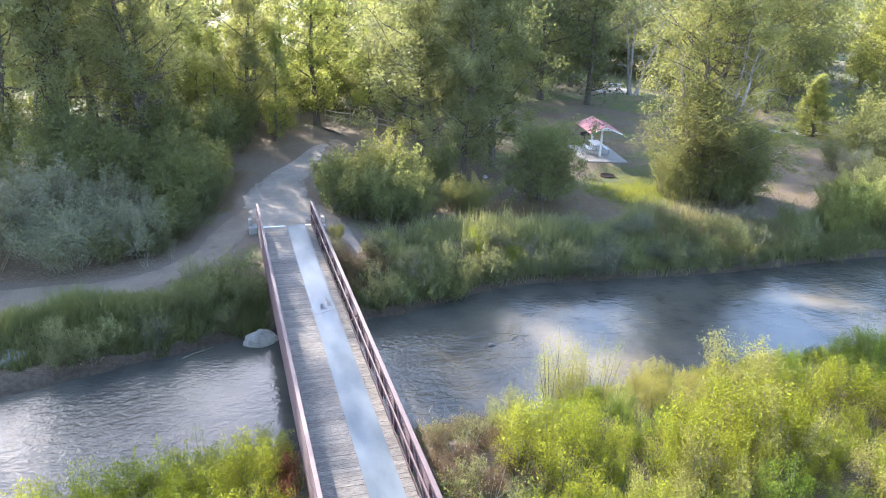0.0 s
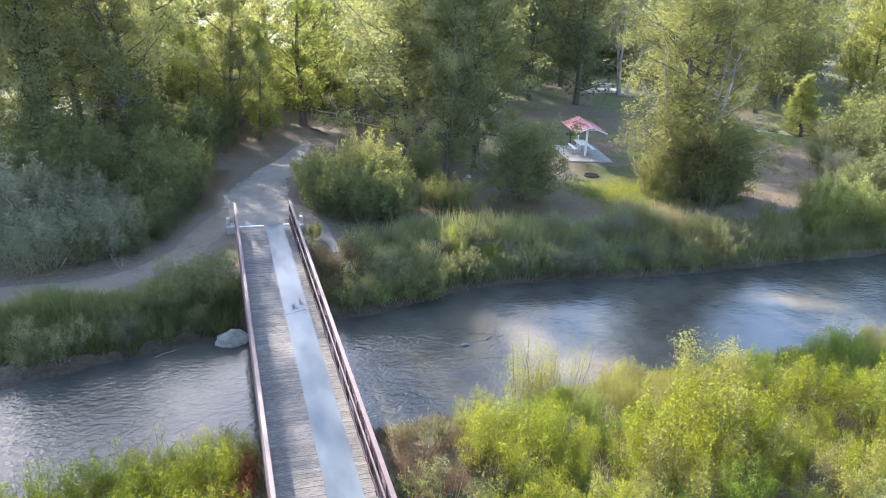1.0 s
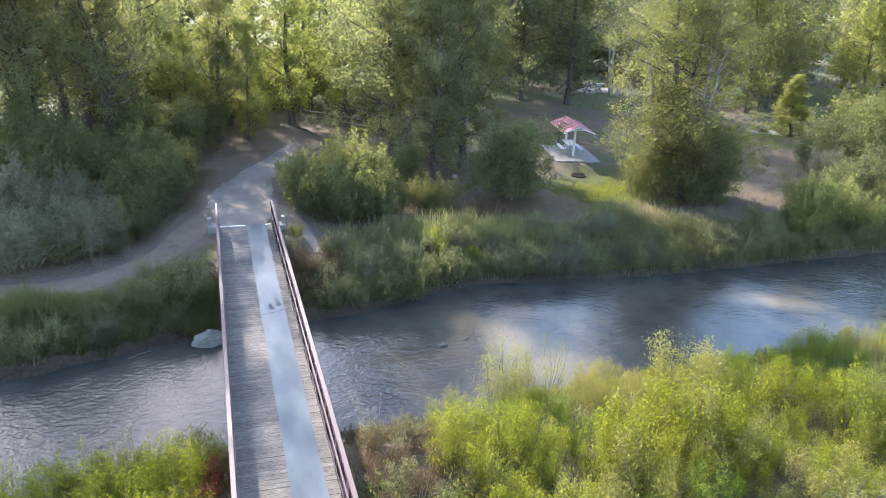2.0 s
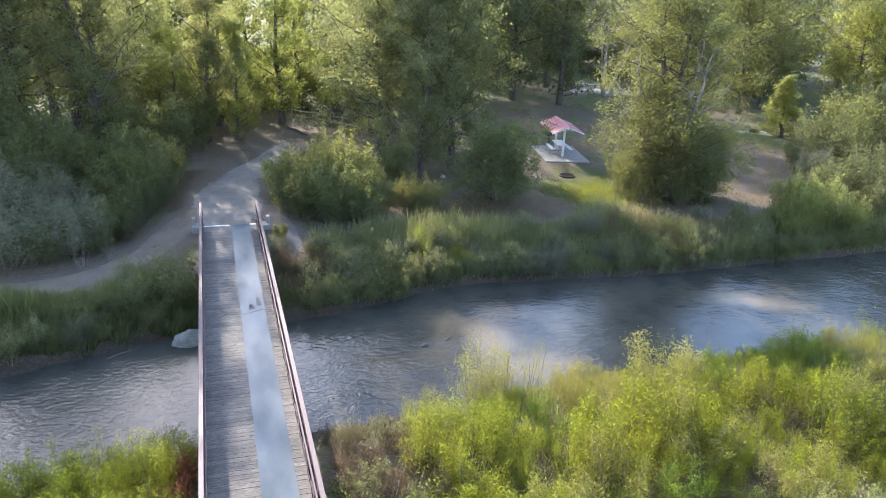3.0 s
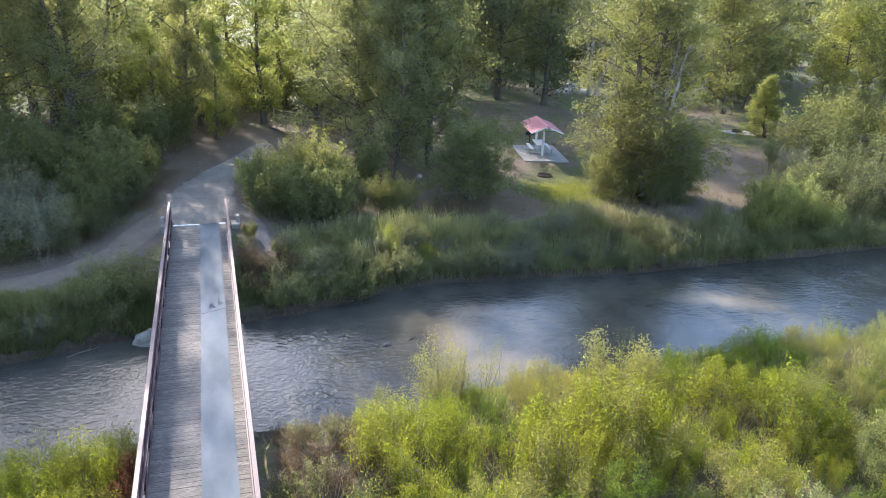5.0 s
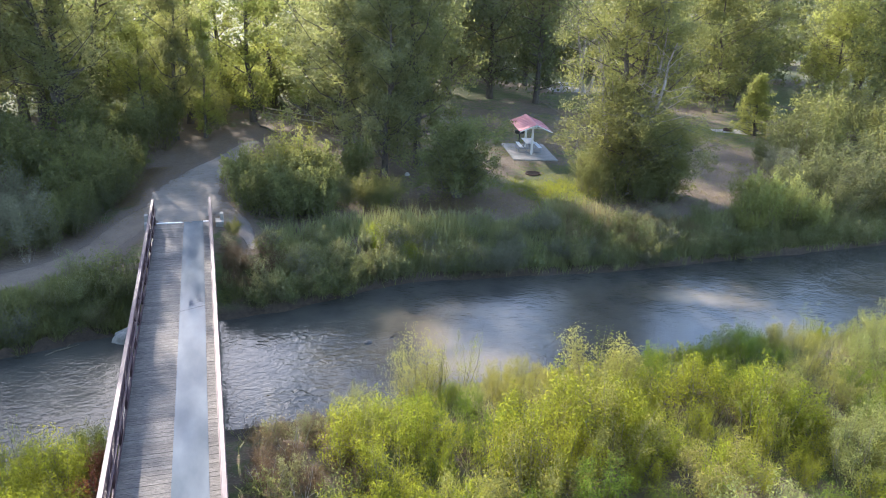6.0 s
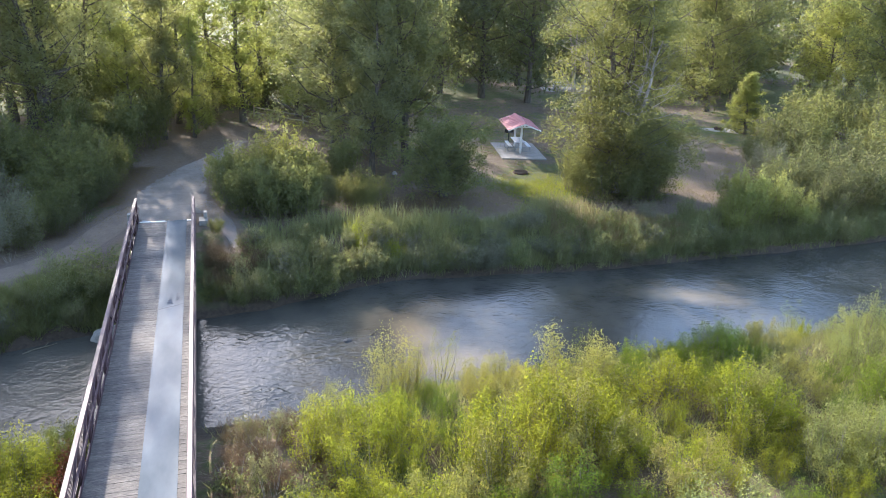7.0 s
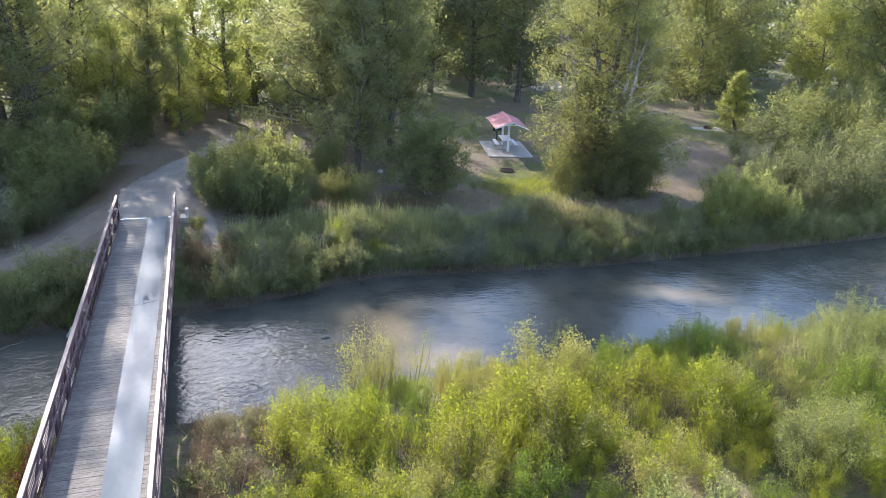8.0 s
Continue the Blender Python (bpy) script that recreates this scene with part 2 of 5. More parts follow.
def plate_material():
    n = Nodes("galvanised_plate")
    cloud = n.noise(0.7, 5, 0.55, (1.3, 0.5, 1))
    fine = n.noise(9.0, 5, 0.7)
    tone = n.ramp(cloud, (0.34, (0.1, 0.116, 0.124)), (0.66, (0.165, 0.183, 0.192)))
    scuff = n.ramp(n.noise(14.0, 4, 0.7, (0.5, 2.5, 1)), (0.62, (0, 0, 0)), (0.8, (0.35, 0.35, 0.35)))
    tone = n.mix(scuff, tone, (0.07, 0.072, 0.074))
    n.bump(n.math("ADD", n.noise(1.2, 2, 0.5), n.math("MULTIPLY", fine, 0.15)), 0.1, 0.02)
    rough = n.math("ADD", n.math("MULTIPLY", n.ramp(n.noise(0.6, 4, 0.55, (1.6, 0.6, 1)), (0.35, (0, 0, 0)), (0.65, (1, 1, 1))), 0.12), 0.07)
    n.bsdf.inputs["Specular IOR Level"].default_value = 0.085
    return n.set(tone, rough, 0.0)


PLATE = plate_material()


def stone_material(name, dark, light, scale=3.0):
    n = Nodes(name)
    tone = n.noise(scale, 6, 0.7)
    n.bump(n.noise(scale * 4, 5, 0.7), 0.5, 0.03)
    return n.set(n.ramp(tone, (0.3, dark), (0.7, light)), 0.85)


SAND = gravel_material("trail_sand", (0.092, 0.073, 0.056), (0.21, 0.172, 0.138))
CONCRETE = stone_material("weathered_concrete", (0.22, 0.20, 0.17), (0.34, 0.31, 0.27), 2.0)
BOULDER = stone_material("pale_boulder", (0.15, 0.13, 0.105), (0.30, 0.265, 0.22))
WET_STONE = stone_material("wet_stone", (0.03, 0.03, 0.028), (0.08, 0.075, 0.07))
STAIN = stone_material("dark_stain", (0.07, 0.075, 0.08), (0.13, 0.135, 0.14), 9.0)

# ---- mesh helpers ----


def mesh_of(name, verts, faces, material):
    me = bpy.data.meshes.new(name)
    me.from_pydata(verts, [], faces)
    me.materials.append(material)
    me.update()
    return me


def flakes(name, pts, material):
    """Mesh of loose triangles; pts is an array (count, 3, 3)."""
    count = len(pts)
    me = bpy.data.meshes.new(name)
    me.vertices.add(count * 3)
    me.vertices.foreach_set("co", np.ascontiguousarray(pts, dtype=np.float32).ravel())
    me.loops.add(count * 3)
    me.loops.foreach_set("vertex_index", np.arange(count * 3, dtype=np.int32))
    me.polygons.add(count)
    me.polygons.foreach_set("loop_start", np.arange(0, count * 3, 3, dtype=np.int32))
    me.materials.append(material)
    me.update(calc_edges=True)
    return me


def thing(name, m=None, label="", category="", group="", kind=""):
    ob = new(name)
    ob.empty_display_size = 0.2
    if m is not None:
        ob.matrix_basis = m
    return tagged(ob, label, category, group, kind)


def part(name, bm, material, parent, label=""):
    """One mesh object under a thing or a part, from a bmesh or a mesh."""
    if isinstance(bm, bmesh.types.BMesh):
        me = bpy.data.meshes.new(name)
        bm.to_mesh(me)
        bm.free()
        me.materials.append(material)
    else:
        me = bm
    ob = new(name, me)
    ob.parent = parent
    return tagged(ob, label)


def box(bm, lo, hi, bevel=0.0, m=None):
    """A box between two corners, its edges bevelled."""
    made = bmesh.ops.create_cube(bm, size=1.0)["verts"]
    size = [b - a for a, b in zip(lo, hi)]
    mid = [(a + b) / 2 for a, b in zip(lo, hi)]
    for v in made:
        v.co = Vector([c * s + o for c, s, o in zip(v.co, size, mid)])
    if bevel:
        edges = list({e for v in made for e in v.link_edges})
        got = bmesh.ops.bevel(bm, geom=edges, offset=bevel, segments=1, affect="EDGES")
        made = list({v for f in got["faces"] for v in f.verts} | {v for v in made if v.is_valid})
    if m is not None:
        bmesh.ops.transform(bm, matrix=m, verts=[v for v in made if v.is_valid])
    return made


def one_box(lo, hi, bevel=0.0, m=None):
    bm = bmesh.new()
    box(bm, lo, hi, bevel, m)
    return bm


def bar(bm, a, b, w, h, bevel=0.004):
    """A square tube from a to b, w across and h deep."""
    a, b = Vector(a), Vector(b)
    way = b - a
    turn = way.to_track_quat("Y", "Z").to_matrix().to_4x4()
    box(bm, (-w / 2, 0, -h / 2), (w / 2, way.length, h / 2), bevel, Matrix.Translation(a) @ turn)


def tube(verts, faces, path, radii, sides=6):
    """Adds a tapered tube along a path to lists of verts and faces."""
    start = len(verts)
    n = len(path)
    for i, (p, r) in enumerate(zip(path, radii)):
        way = (Vector(path[min(i + 1, n - 1)]) - Vector(path[max(i - 1, 0)])).normalized()
        u = way.cross(Vector((0.31, 0.95, 0.1))).normalized()
        v = way.cross(u)
        for k in range(sides):
            a = 2 * math.pi * k / sides
            verts.append(tuple(Vector(p) + (u * math.cos(a) + v * math.sin(a)) * r))
    for i in range(n - 1):
        for k in range(sides):
            a, b = start + i * sides + k, start + i * sides + (k + 1) % sides
            faces.append((a, b, b + sides, a + sides))


def leaf_flakes(rng, pos, way, length, width, spread=0.8, face=None):
    """Pointed leaves at pos, growing along way with a random lean, turned towards face: an array (count, 3, 3)."""
    count = len(pos)
    d = way + rng.normal(0, spread, (count, 3))
    d /= np.linalg.norm(d, axis=1, keepdims=True) + 1e-9
    if face is None:
        s = np.cross(d, rng.normal(0, 1, (count, 3)))
    else:
        n = face + rng.normal(0, 0.55, (count, 3))
        n /= np.linalg.norm(n, axis=1, keepdims=True) + 1e-9
        d = d - n * (d * n).sum(axis=1, keepdims=True)
        d /= np.linalg.norm(d, axis=1, keepdims=True) + 1e-9
        s = np.cross(n, d)
    s /= np.linalg.norm(s, axis=1, keepdims=True) + 1e-9
    ln = (length * rng.uniform(0.6, 1.3, count))[:, None]
    wd = (width * rng.uniform(0.6, 1.3, count))[:, None]
    return np.stack([pos + s * wd / 2, pos + d * ln, pos - s * wd / 2 + d * ln * 0.25], axis=1)


# ---- the lie of the land ----
WATER_Z = -1.65
FAR_X = (-60, -10.6, -3.3, 3.5, 8.9, 11, 20, 37, 60, 120)
FAR_Y = (-29, -11.0, -8.6, -7.6, -6.0, -5.6, -6.4, -5.9, -3, 12)
NEAR_X = (-60, -12, -3, 1.5, 7, 9, 13, 20, 30, 60, 120)
NEAR_Y = (-38, -20.5, -16.4, -16.1, -16.0, -15.3, -15.0, -14.7, -15.0, -13, 0)
ROAD_A = ((0, -0.5, 2.3), (0, 0.6, 3.0), (0, 3.5, 4.3), (0, 6.8, 4.1), (0.6, 9.8, 3.1), (1.8, 12.3, 2.5), (3.0, 15.1, 2.0), (3.9, 17.8, 1.4), (4.8, 19.6, 0.5))
ROAD_B = ((-0.8, 4.2, 2.0), (-1.8, 2.6, 2.4), (-2.9, 0.2, 2.2), (-4.2, -2.8, 1.8), (-6.2, -5.0, 2.0), (-9.0, -5.7, 2.9), (-12.0, -5.8, 3.6), (-18, -7.5, 3.4), (-34, -15, 3.2))
ROAD_C = ((1.5, 4.2, 1.6), (2.1, 2.0, 1.5), (2.7, -0.3, 1.2), (3.0, -2.0, 0.7), (3.1, -3.6, 0.4))


def smooth(a, b, v):
    t = np.clip((v - a) / (b - a), 0, 1)
    return t * t * (3 - 2 * t)


def wave(x, y, f, seed=0.0):
    return (np.sin(x * f + 1.3 * np.sin(y * f * 0.7 + seed)) + np.sin(y * f * 1.17 + 1.1 * np.sin(x * f * 0.8 + seed * 2))) / 2


def land(x, y):
    """Height of the ground at x, y (arrays or numbers)."""
    x, y = np.asarray(x, float), np.asarray(y, float)
    jig = 0.1 * wave(x, y, 0.9, 0.4) + 0.1 * wave(x, y, 3.1, 2.0) + 0.06 * wave(x, y, 7.7, 1.0)
    far, near = np.interp(x, FAR_X, FAR_Y) + jig, np.interp(x, NEAR_X, NEAR_Y) + jig
    out_far, out_near = y - far, near - y
    top_far = -0.42 + 0.07 * wave(x, y, 0.5) + 0.03 * wave(x, y, 1.9, 1.0)
    top_far = top_far + 0.385 * np.exp(-(x / 2.6) ** 2 - ((y - 0.6) / 3.6) ** 2)
    top_near = -0.75 + 0.12 * wave(x, y, 0.6, 3.0)
    slope_far = WATER_Z + 0.3 * smooth(0.0, 0.3, out_far) + (top_far - WATER_Z - 0.3) * smooth(0.2, 3.2, out_far)
    slope_near = WATER_Z + (top_near - WATER_Z) * smooth(0.0, 3.0, out_near)
    bed = WATER_Z - 0.5 * smooth(0.0, 1.2, np.minimum(-out_far, -out_near))
    z = np.where(out_far > 0, slope_far, np.where(out_near > 0, slope_near, bed))
    away = np.hypot(x - 15, y - 10)
    return z + 26 * smooth(170, 700, away) * (0.7 + 0.3 * wave(x, y, 0.013))


def drape(x, y, lift=0.0):
    return float(land(x, y)) + lift


def road_mesh(name, line, material, lift):
    """A ragged-edged track draped over the land."""
    pts = np.array(line, float)
    s = np.concatenate([[0], np.cumsum(np.hypot(*np.diff(pts[:, :2], axis=0).T))])
    u = np.arange(0, s[-1], 0.15)
    cx, cy, w = (np.interp(u, s, pts[:, k]) for k in range(3))
    kernel = np.ones(17) / 17
    for arr in (cx, cy, w):
        pad = np.concatenate([np.full(8, arr[0]), arr, np.full(8, arr[-1])])
        arr[:] = np.convolve(pad, kernel, "valid")
    tx, ty = np.gradient(cx), np.gradient(cy)
    ln = np.hypot(tx, ty)
    nx, ny = -ty / ln, tx / ln
    verts, faces = [], []
    cols = 11
    for i in range(len(u)):
        for k in range(cols):
            o = (k / (cols - 1) - 0.5) * w[i]
            if k in (0, cols - 1):
                o += (0.45 * noise.noise(Vector((u[i] * 0.5, k, 0))) + 0.4 * noise.noise(Vector((u[i] * 1.9, k, 3))) + 0.3 * noise.noise(Vector((u[i] * 5.3, k, 7)))) - (0.1 if k else -0.1)
            x, y = cx[i] + nx[i] * o, cy[i] + ny[i] * o
            edge = (0.05, 0.012, 0.0)[min(k, cols - 1 - k, 2)]
            verts.append((x, y, drape(x, y, lift - edge)))
    for i in range(len(u) - 1):
        for k in range(cols - 1):
            a = i * cols + k
            faces.append((a, a + cols, a + cols + 1, a + 1))
    me = mesh_of(name, verts, faces, material)
    me.polygons.foreach_set("use_smooth", np.ones(len(faces), dtype=bool))
    return me


def build_ground():
    def steps(*runs):
        out = []
        for a, b, d in runs:
            out += list(np.arange(a, b, d))
        return np.array(out + [runs[-1][1]])

    xs = steps((-3000, -600, 300), (-600, -120, 40), (-120, -30, 3), (-30, 60, 1.0), (60, 130, 3.5), (130, 600, 40), (600, 3000, 300))
    ys = steps((-3000, -600, 300), (-600, -120, 40), (-120, -30, 3), (-30, -14, 0.5), (-14, -2, 0.25), (-2, 45, 0.6), (45, 130, 2.5), (130, 600, 40), (600, 3000, 300))
    gx, gy = np.meshgrid(xs, ys)
    gz = land(gx, gy)
    nx, ny = len(xs), len(ys)
    verts = np.stack([gx.ravel(), gy.ravel(), gz.ravel()], axis=1)
    idx = np.arange(nx * ny).reshape(ny, nx)
    faces = np.stack([idx[:-1, :-1], idx[:-1, 1:], idx[1:, 1:], idx[1:, :-1]], axis=-1).reshape(-1, 4)
    me = mesh_of("ground", verts.tolist(), faces.tolist(), GROUND)
    me.polygons.foreach_set("use_smooth", np.ones(len(faces), dtype=bool))
    col = me.color_attributes.new("cover", "FLOAT_COLOR", "POINT")
    x, y, z = verts.T
    grass = 0.5 + 0.28 * wave(x, y, 0.33, 1.7) + 0.2 * wave(x, y, 0.9, 0.3)
    grass += 0.3 * np.exp(-((x - 22) ** 2 / 14 + (y - 3.6) ** 2 / 8)) - 0.35 * np.exp(-((x - 35) / 6) ** 2 - ((y - 8) / 9) ** 2) + 0.1 * smooth(22, 34, y) - 0.25 * np.exp(-((x - 25) / 8) ** 2 - ((y - 22) / 7) ** 2) - 0.6 * smooth(-2.0, -4.5, x) * smooth(4, 0, y)
    grass -= 0.75 * np.exp(-((x - 2) / 9) ** 2 - ((y - 19) / 8) ** 2)
    grass -= 0.8 * np.exp(-((x - 15.5) ** 2 / 45 + (y - 1.2) ** 2 / 7)) + 0.15 * np.exp(-((x - 37) ** 2 / 30 + (y - 6) ** 2 / 60))
    wet = 1 - smooth(-1.45, -1.15, z)
    data = np.ones((len(x), 4), np.float32)
    trod = np.zeros(len(x))
    for line, spare in ((ROAD_A, 0.75), (ROAD_B, 0.9), (ROAD_C, 0.5)):
        for (ax, ay, aw), (bx, by, bw) in zip(line, line[1:]):
            t = np.clip(((x - ax) * (bx - ax) + (y - ay) * (by - ay)) / ((bx - ax) ** 2 + (by - ay) ** 2), 0, 1)
            off = np.hypot(x - ax - t * (bx - ax), y - ay - t * (by - ay)) - (aw + t * (bw - aw)) / 2
            trod = np.maximum(trod, 1 - smooth(-0.1, spare, off))
    data[:, 0], data[:, 1], data[:, 2] = trod, np.clip(grass, 0, 1), wet
    col.data.foreach_set("color", data.ravel())
    tagged(new("ground", me), "dry park meadow of thin grass and bare dirt sloping to the river", "ground", kind="structure")
    tagged(new("path", road_mesh("path", ROAD_A, GRAVEL, 0.035)), "pale grey gravel footpath leading from the bridge into trees", "path", kind="structure")
    tagged(new("foot_trail", road_mesh("foot_trail", ROAD_C, SAND, 0.02)), "pale sandy trail worn beside the bridge end", "trail", kind="structure")
    tagged(new("dirt_track", road_mesh("dirt_track", ROAD_B, DIRT, 0.016)), "bare brown dirt track along the riverbank", "track", kind="structure")


RIFFLES = ((4.6, -10.3, 2.6, 0.8), (7.4, -11.0, 2.0, 0.7), (5.6, -12.4, 2.2, 0.9), (3.4, -14.6, 1.6, 1.2))


def build_water():
    xs = np.concatenate([np.arange(-130, -20, 5.0), np.arange(-20, 45, 0.5), np.arange(45, 200, 5.0)])
    verts, faces = [], []
    rows = 24
    for x in xs:
        lo = np.interp(x, NEAR_X, NEAR_Y) - 0.7 - 0.02 * abs(x)
        hi = np.interp(x, FAR_X, FAR_Y) + 0.35
        for k in range(rows):
            verts.append((x, lo + (hi - lo) * k / (rows - 1), WATER_Z))
    for i in range(len(xs) - 1):
        for k in range(rows - 1):
            a = i * rows + k
            faces.append((a, a + rows, a + rows + 1, a + 1))
    me = mesh_of("water", verts, faces, WATER)
    col = me.color_attributes.new("shoal", "FLOAT_COLOR", "POINT")
    x, y, z = np.array(verts).T
    sand = np.zeros(len(x))
    for cx, cy, lx, ly, lean in ((23.2, -10.4, 2.6, 0.9, -0.35), (9.6, -11.4, 1.0, 2.0, 0.0), (10.5, -13.8, 2.2, 1.2, 0.0)):
        sand = np.maximum(sand, np.exp(-((x - cx) / lx) ** 2 - ((y - cy - lean * (x - cx)) / ly) ** 2))
    data = np.ones((len(x), 4), np.float32)
    data[:, 0] = data[:, 2] = sand
    riffle = np.zeros(len(x))
    for cx, cy, lx, ly in RIFFLES:
        riffle = np.maximum(riffle, np.exp(-((x - cx) / lx) ** 2 - ((y - cy) / ly) ** 2))
    data[:, 1] = riffle
    col.data.foreach_set("color", data.ravel())
    tagged(new("water", me), "shallow brown rippling river water reflecting the sky", "river", kind="structure")


build_ground()
build_water()

# ---- bridge ----
Y_FAR, Y_NEAR, RAIL_H = 0.0, -25.65, 1.16


def build_truss(bridge, side):
    """One side truss: chords, posts, diagonals, slim rails and a rubbing rail."""
    x = -1.40 if side < 0 else 1.26
    y0, y1 = Y_FAR + 0.35, Y_NEAR - 0.2
    truss = part("truss", one_box((x - 0.05, y1, -0.28), (x + 0.05, y0, -0.14), 0.008), TRUSS, bridge, "maroon painted steel side truss")
    part("top_chord", one_box((x - 0.064, y1, RAIL_H - 0.10), (x + 0.064, y0, RAIL_H), 0.01), TRUSS, truss)
    panels = 14
    step = (y0 - y1 - 0.1) / panels
    for i in range(panels + 1):
        y = y1 + 0.05 + i * step
        part("post", one_box((x - 0.045, y - 0.045, -0.14), (x + 0.045, y + 0.045, RAIL_H - 0.10), 0.006), TRUSS, truss)
    for i in range(panels):
        y = y1 + 0.05 + i * step
        a, b = (y + 0.06, y + step - 0.06) if i < panels / 2 else (y + step - 0.06, y + 0.06)
        bm = bmesh.new()
        bar(bm, (x, a, -0.12), (x, b, RAIL_H - 0.12), 0.06, 0.06)
        part("diagonal", bm, TRUSS, truss)
    for k in range(10):
        z = 0.06 + k * 0.1
        part("slim_rail", one_box((x + side * 0.056 - 0.008, y1, z - 0.031), (x + side * 0.056 + 0.008, y0, z + 0.031)), TRUSS, truss)
    part("toe_plate", one_box((x - side * 0.062 - 0.006, y1, 0.012), (x - side * 0.062 + 0.006, y0, 0.13), 0.003), TRUSS, truss)
    part("rub_rail", one_box((x - side * 0.075 - 0.025, y1, 0.62), (x - side * 0.075 + 0.025, y0, 0.70), 0.006), TRUSS, truss)


def build_bridge():
    bridge = thing("footbridge", label="steel truss footbridge with weathered plank deck over the river", category="bridge")
    for side in (-1, 1):
        build_truss(bridge, side)
    for x in (-0.8, 0.0, 0.8):
        part("stringer", one_box((x - 0.06, Y_NEAR, -0.26), (x + 0.06, Y_FAR, -0.05)), TRUSS, bridge)
    y = Y_FAR - 0.9
    while y > Y_NEAR:
        part("floor_beam", one_box((-1.29, y - 0.06, -0.42), (1.29, y + 0.06, -0.262)), TRUSS, bridge)
        y -= 3.68
    part("end_plate", one_box((-1.31, Y_FAR + 0.004, -0.06), (1.17, Y_FAR + 0.13, 0.014), 0.004), FASCIA, bridge, "pale threshold plate at the deck end")
    joint = -10.2
    for a, b in ((Y_FAR + 0.10, joint + 0.008), (joint - 0.008, Y_NEAR)):
        skew = 0.19
        bm = one_box((-0.033, b, 0.004), (0.881, a, 0.012))
        for v in bm.verts:
            at = v.co.y
            if abs(at - joint) < 0.1:
                v.co.y += skew * (1 if v.co.x > 0.4 else -1)
            if at > -1:
                v.co.z += 0.01
        part("deck_plate", bm, PLATE, bridge, "smooth galvanised metal running plate")
    for cx, cy, w, h in ((0.38, -9.70, 0.20, 0.52), (0.67, -9.32, 0.17, 0.74)):
        bm = bmesh.new()
        shape = ((-0.5, -0.5), (0.75, -0.42), (0.55, -0.15), (0.25, 0.0), (0.28, 0.5), (-0.28, 0.5), (-0.45, 0.1))
        vs = [bm.verts.new((cx + w * px, cy + h * py, 0.0145)) for px, py in shape]
        low = [bm.verts.new((v.co.x, v.co.y, 0.0125)) for v in vs]
        bm.faces.new(vs)
        for i in range(len(vs)):
            bm.faces.new((vs[i - 1], low[i - 1], low[i], vs[i]))
        part("stain", bm, STAIN, bridge, "dark boot-shaped stain on the plate")
    return bridge


bridge = build_bridge()


def build_abutments():
    for side, y in ((-1, 0.25), (1, 0.0)):
        m = pose(side * 1.66, y, 0)
        t = thing("abutment_block", m, "pale concrete abutment block beside the bridge end", "concrete block", "bridge end blocks")
        part("base", one_box((-0.2, -0.45, -0.9), (0.2, 0.25, 0.08), 0.02), CONCRETE, t)
        part("upstand", one_box((min(side * 0.03, side * 0.2), -0.1, 0.082), (max(side * 0.03, side * 0.2), 0.25, 0.40), 0.02), CONCRETE, t)
    t = thing("abutment", label="concrete abutment wall under the bridge end", category="abutment")
    part("wall", one_box((-1.25, 0.17, -1.4), (1.25, 0.6, -0.07), 0.02), CONCRETE, t)
    t = thing("abutment", label="concrete abutment wall under the bridge end", category="abutment")
    part("wall", one_box((-1.25, Y_NEAR - 0.6, -1.4), (1.25, Y_NEAR - 0.1, -0.45), 0.02), CONCRETE, t)


build_abutments()

# ---- plants ----


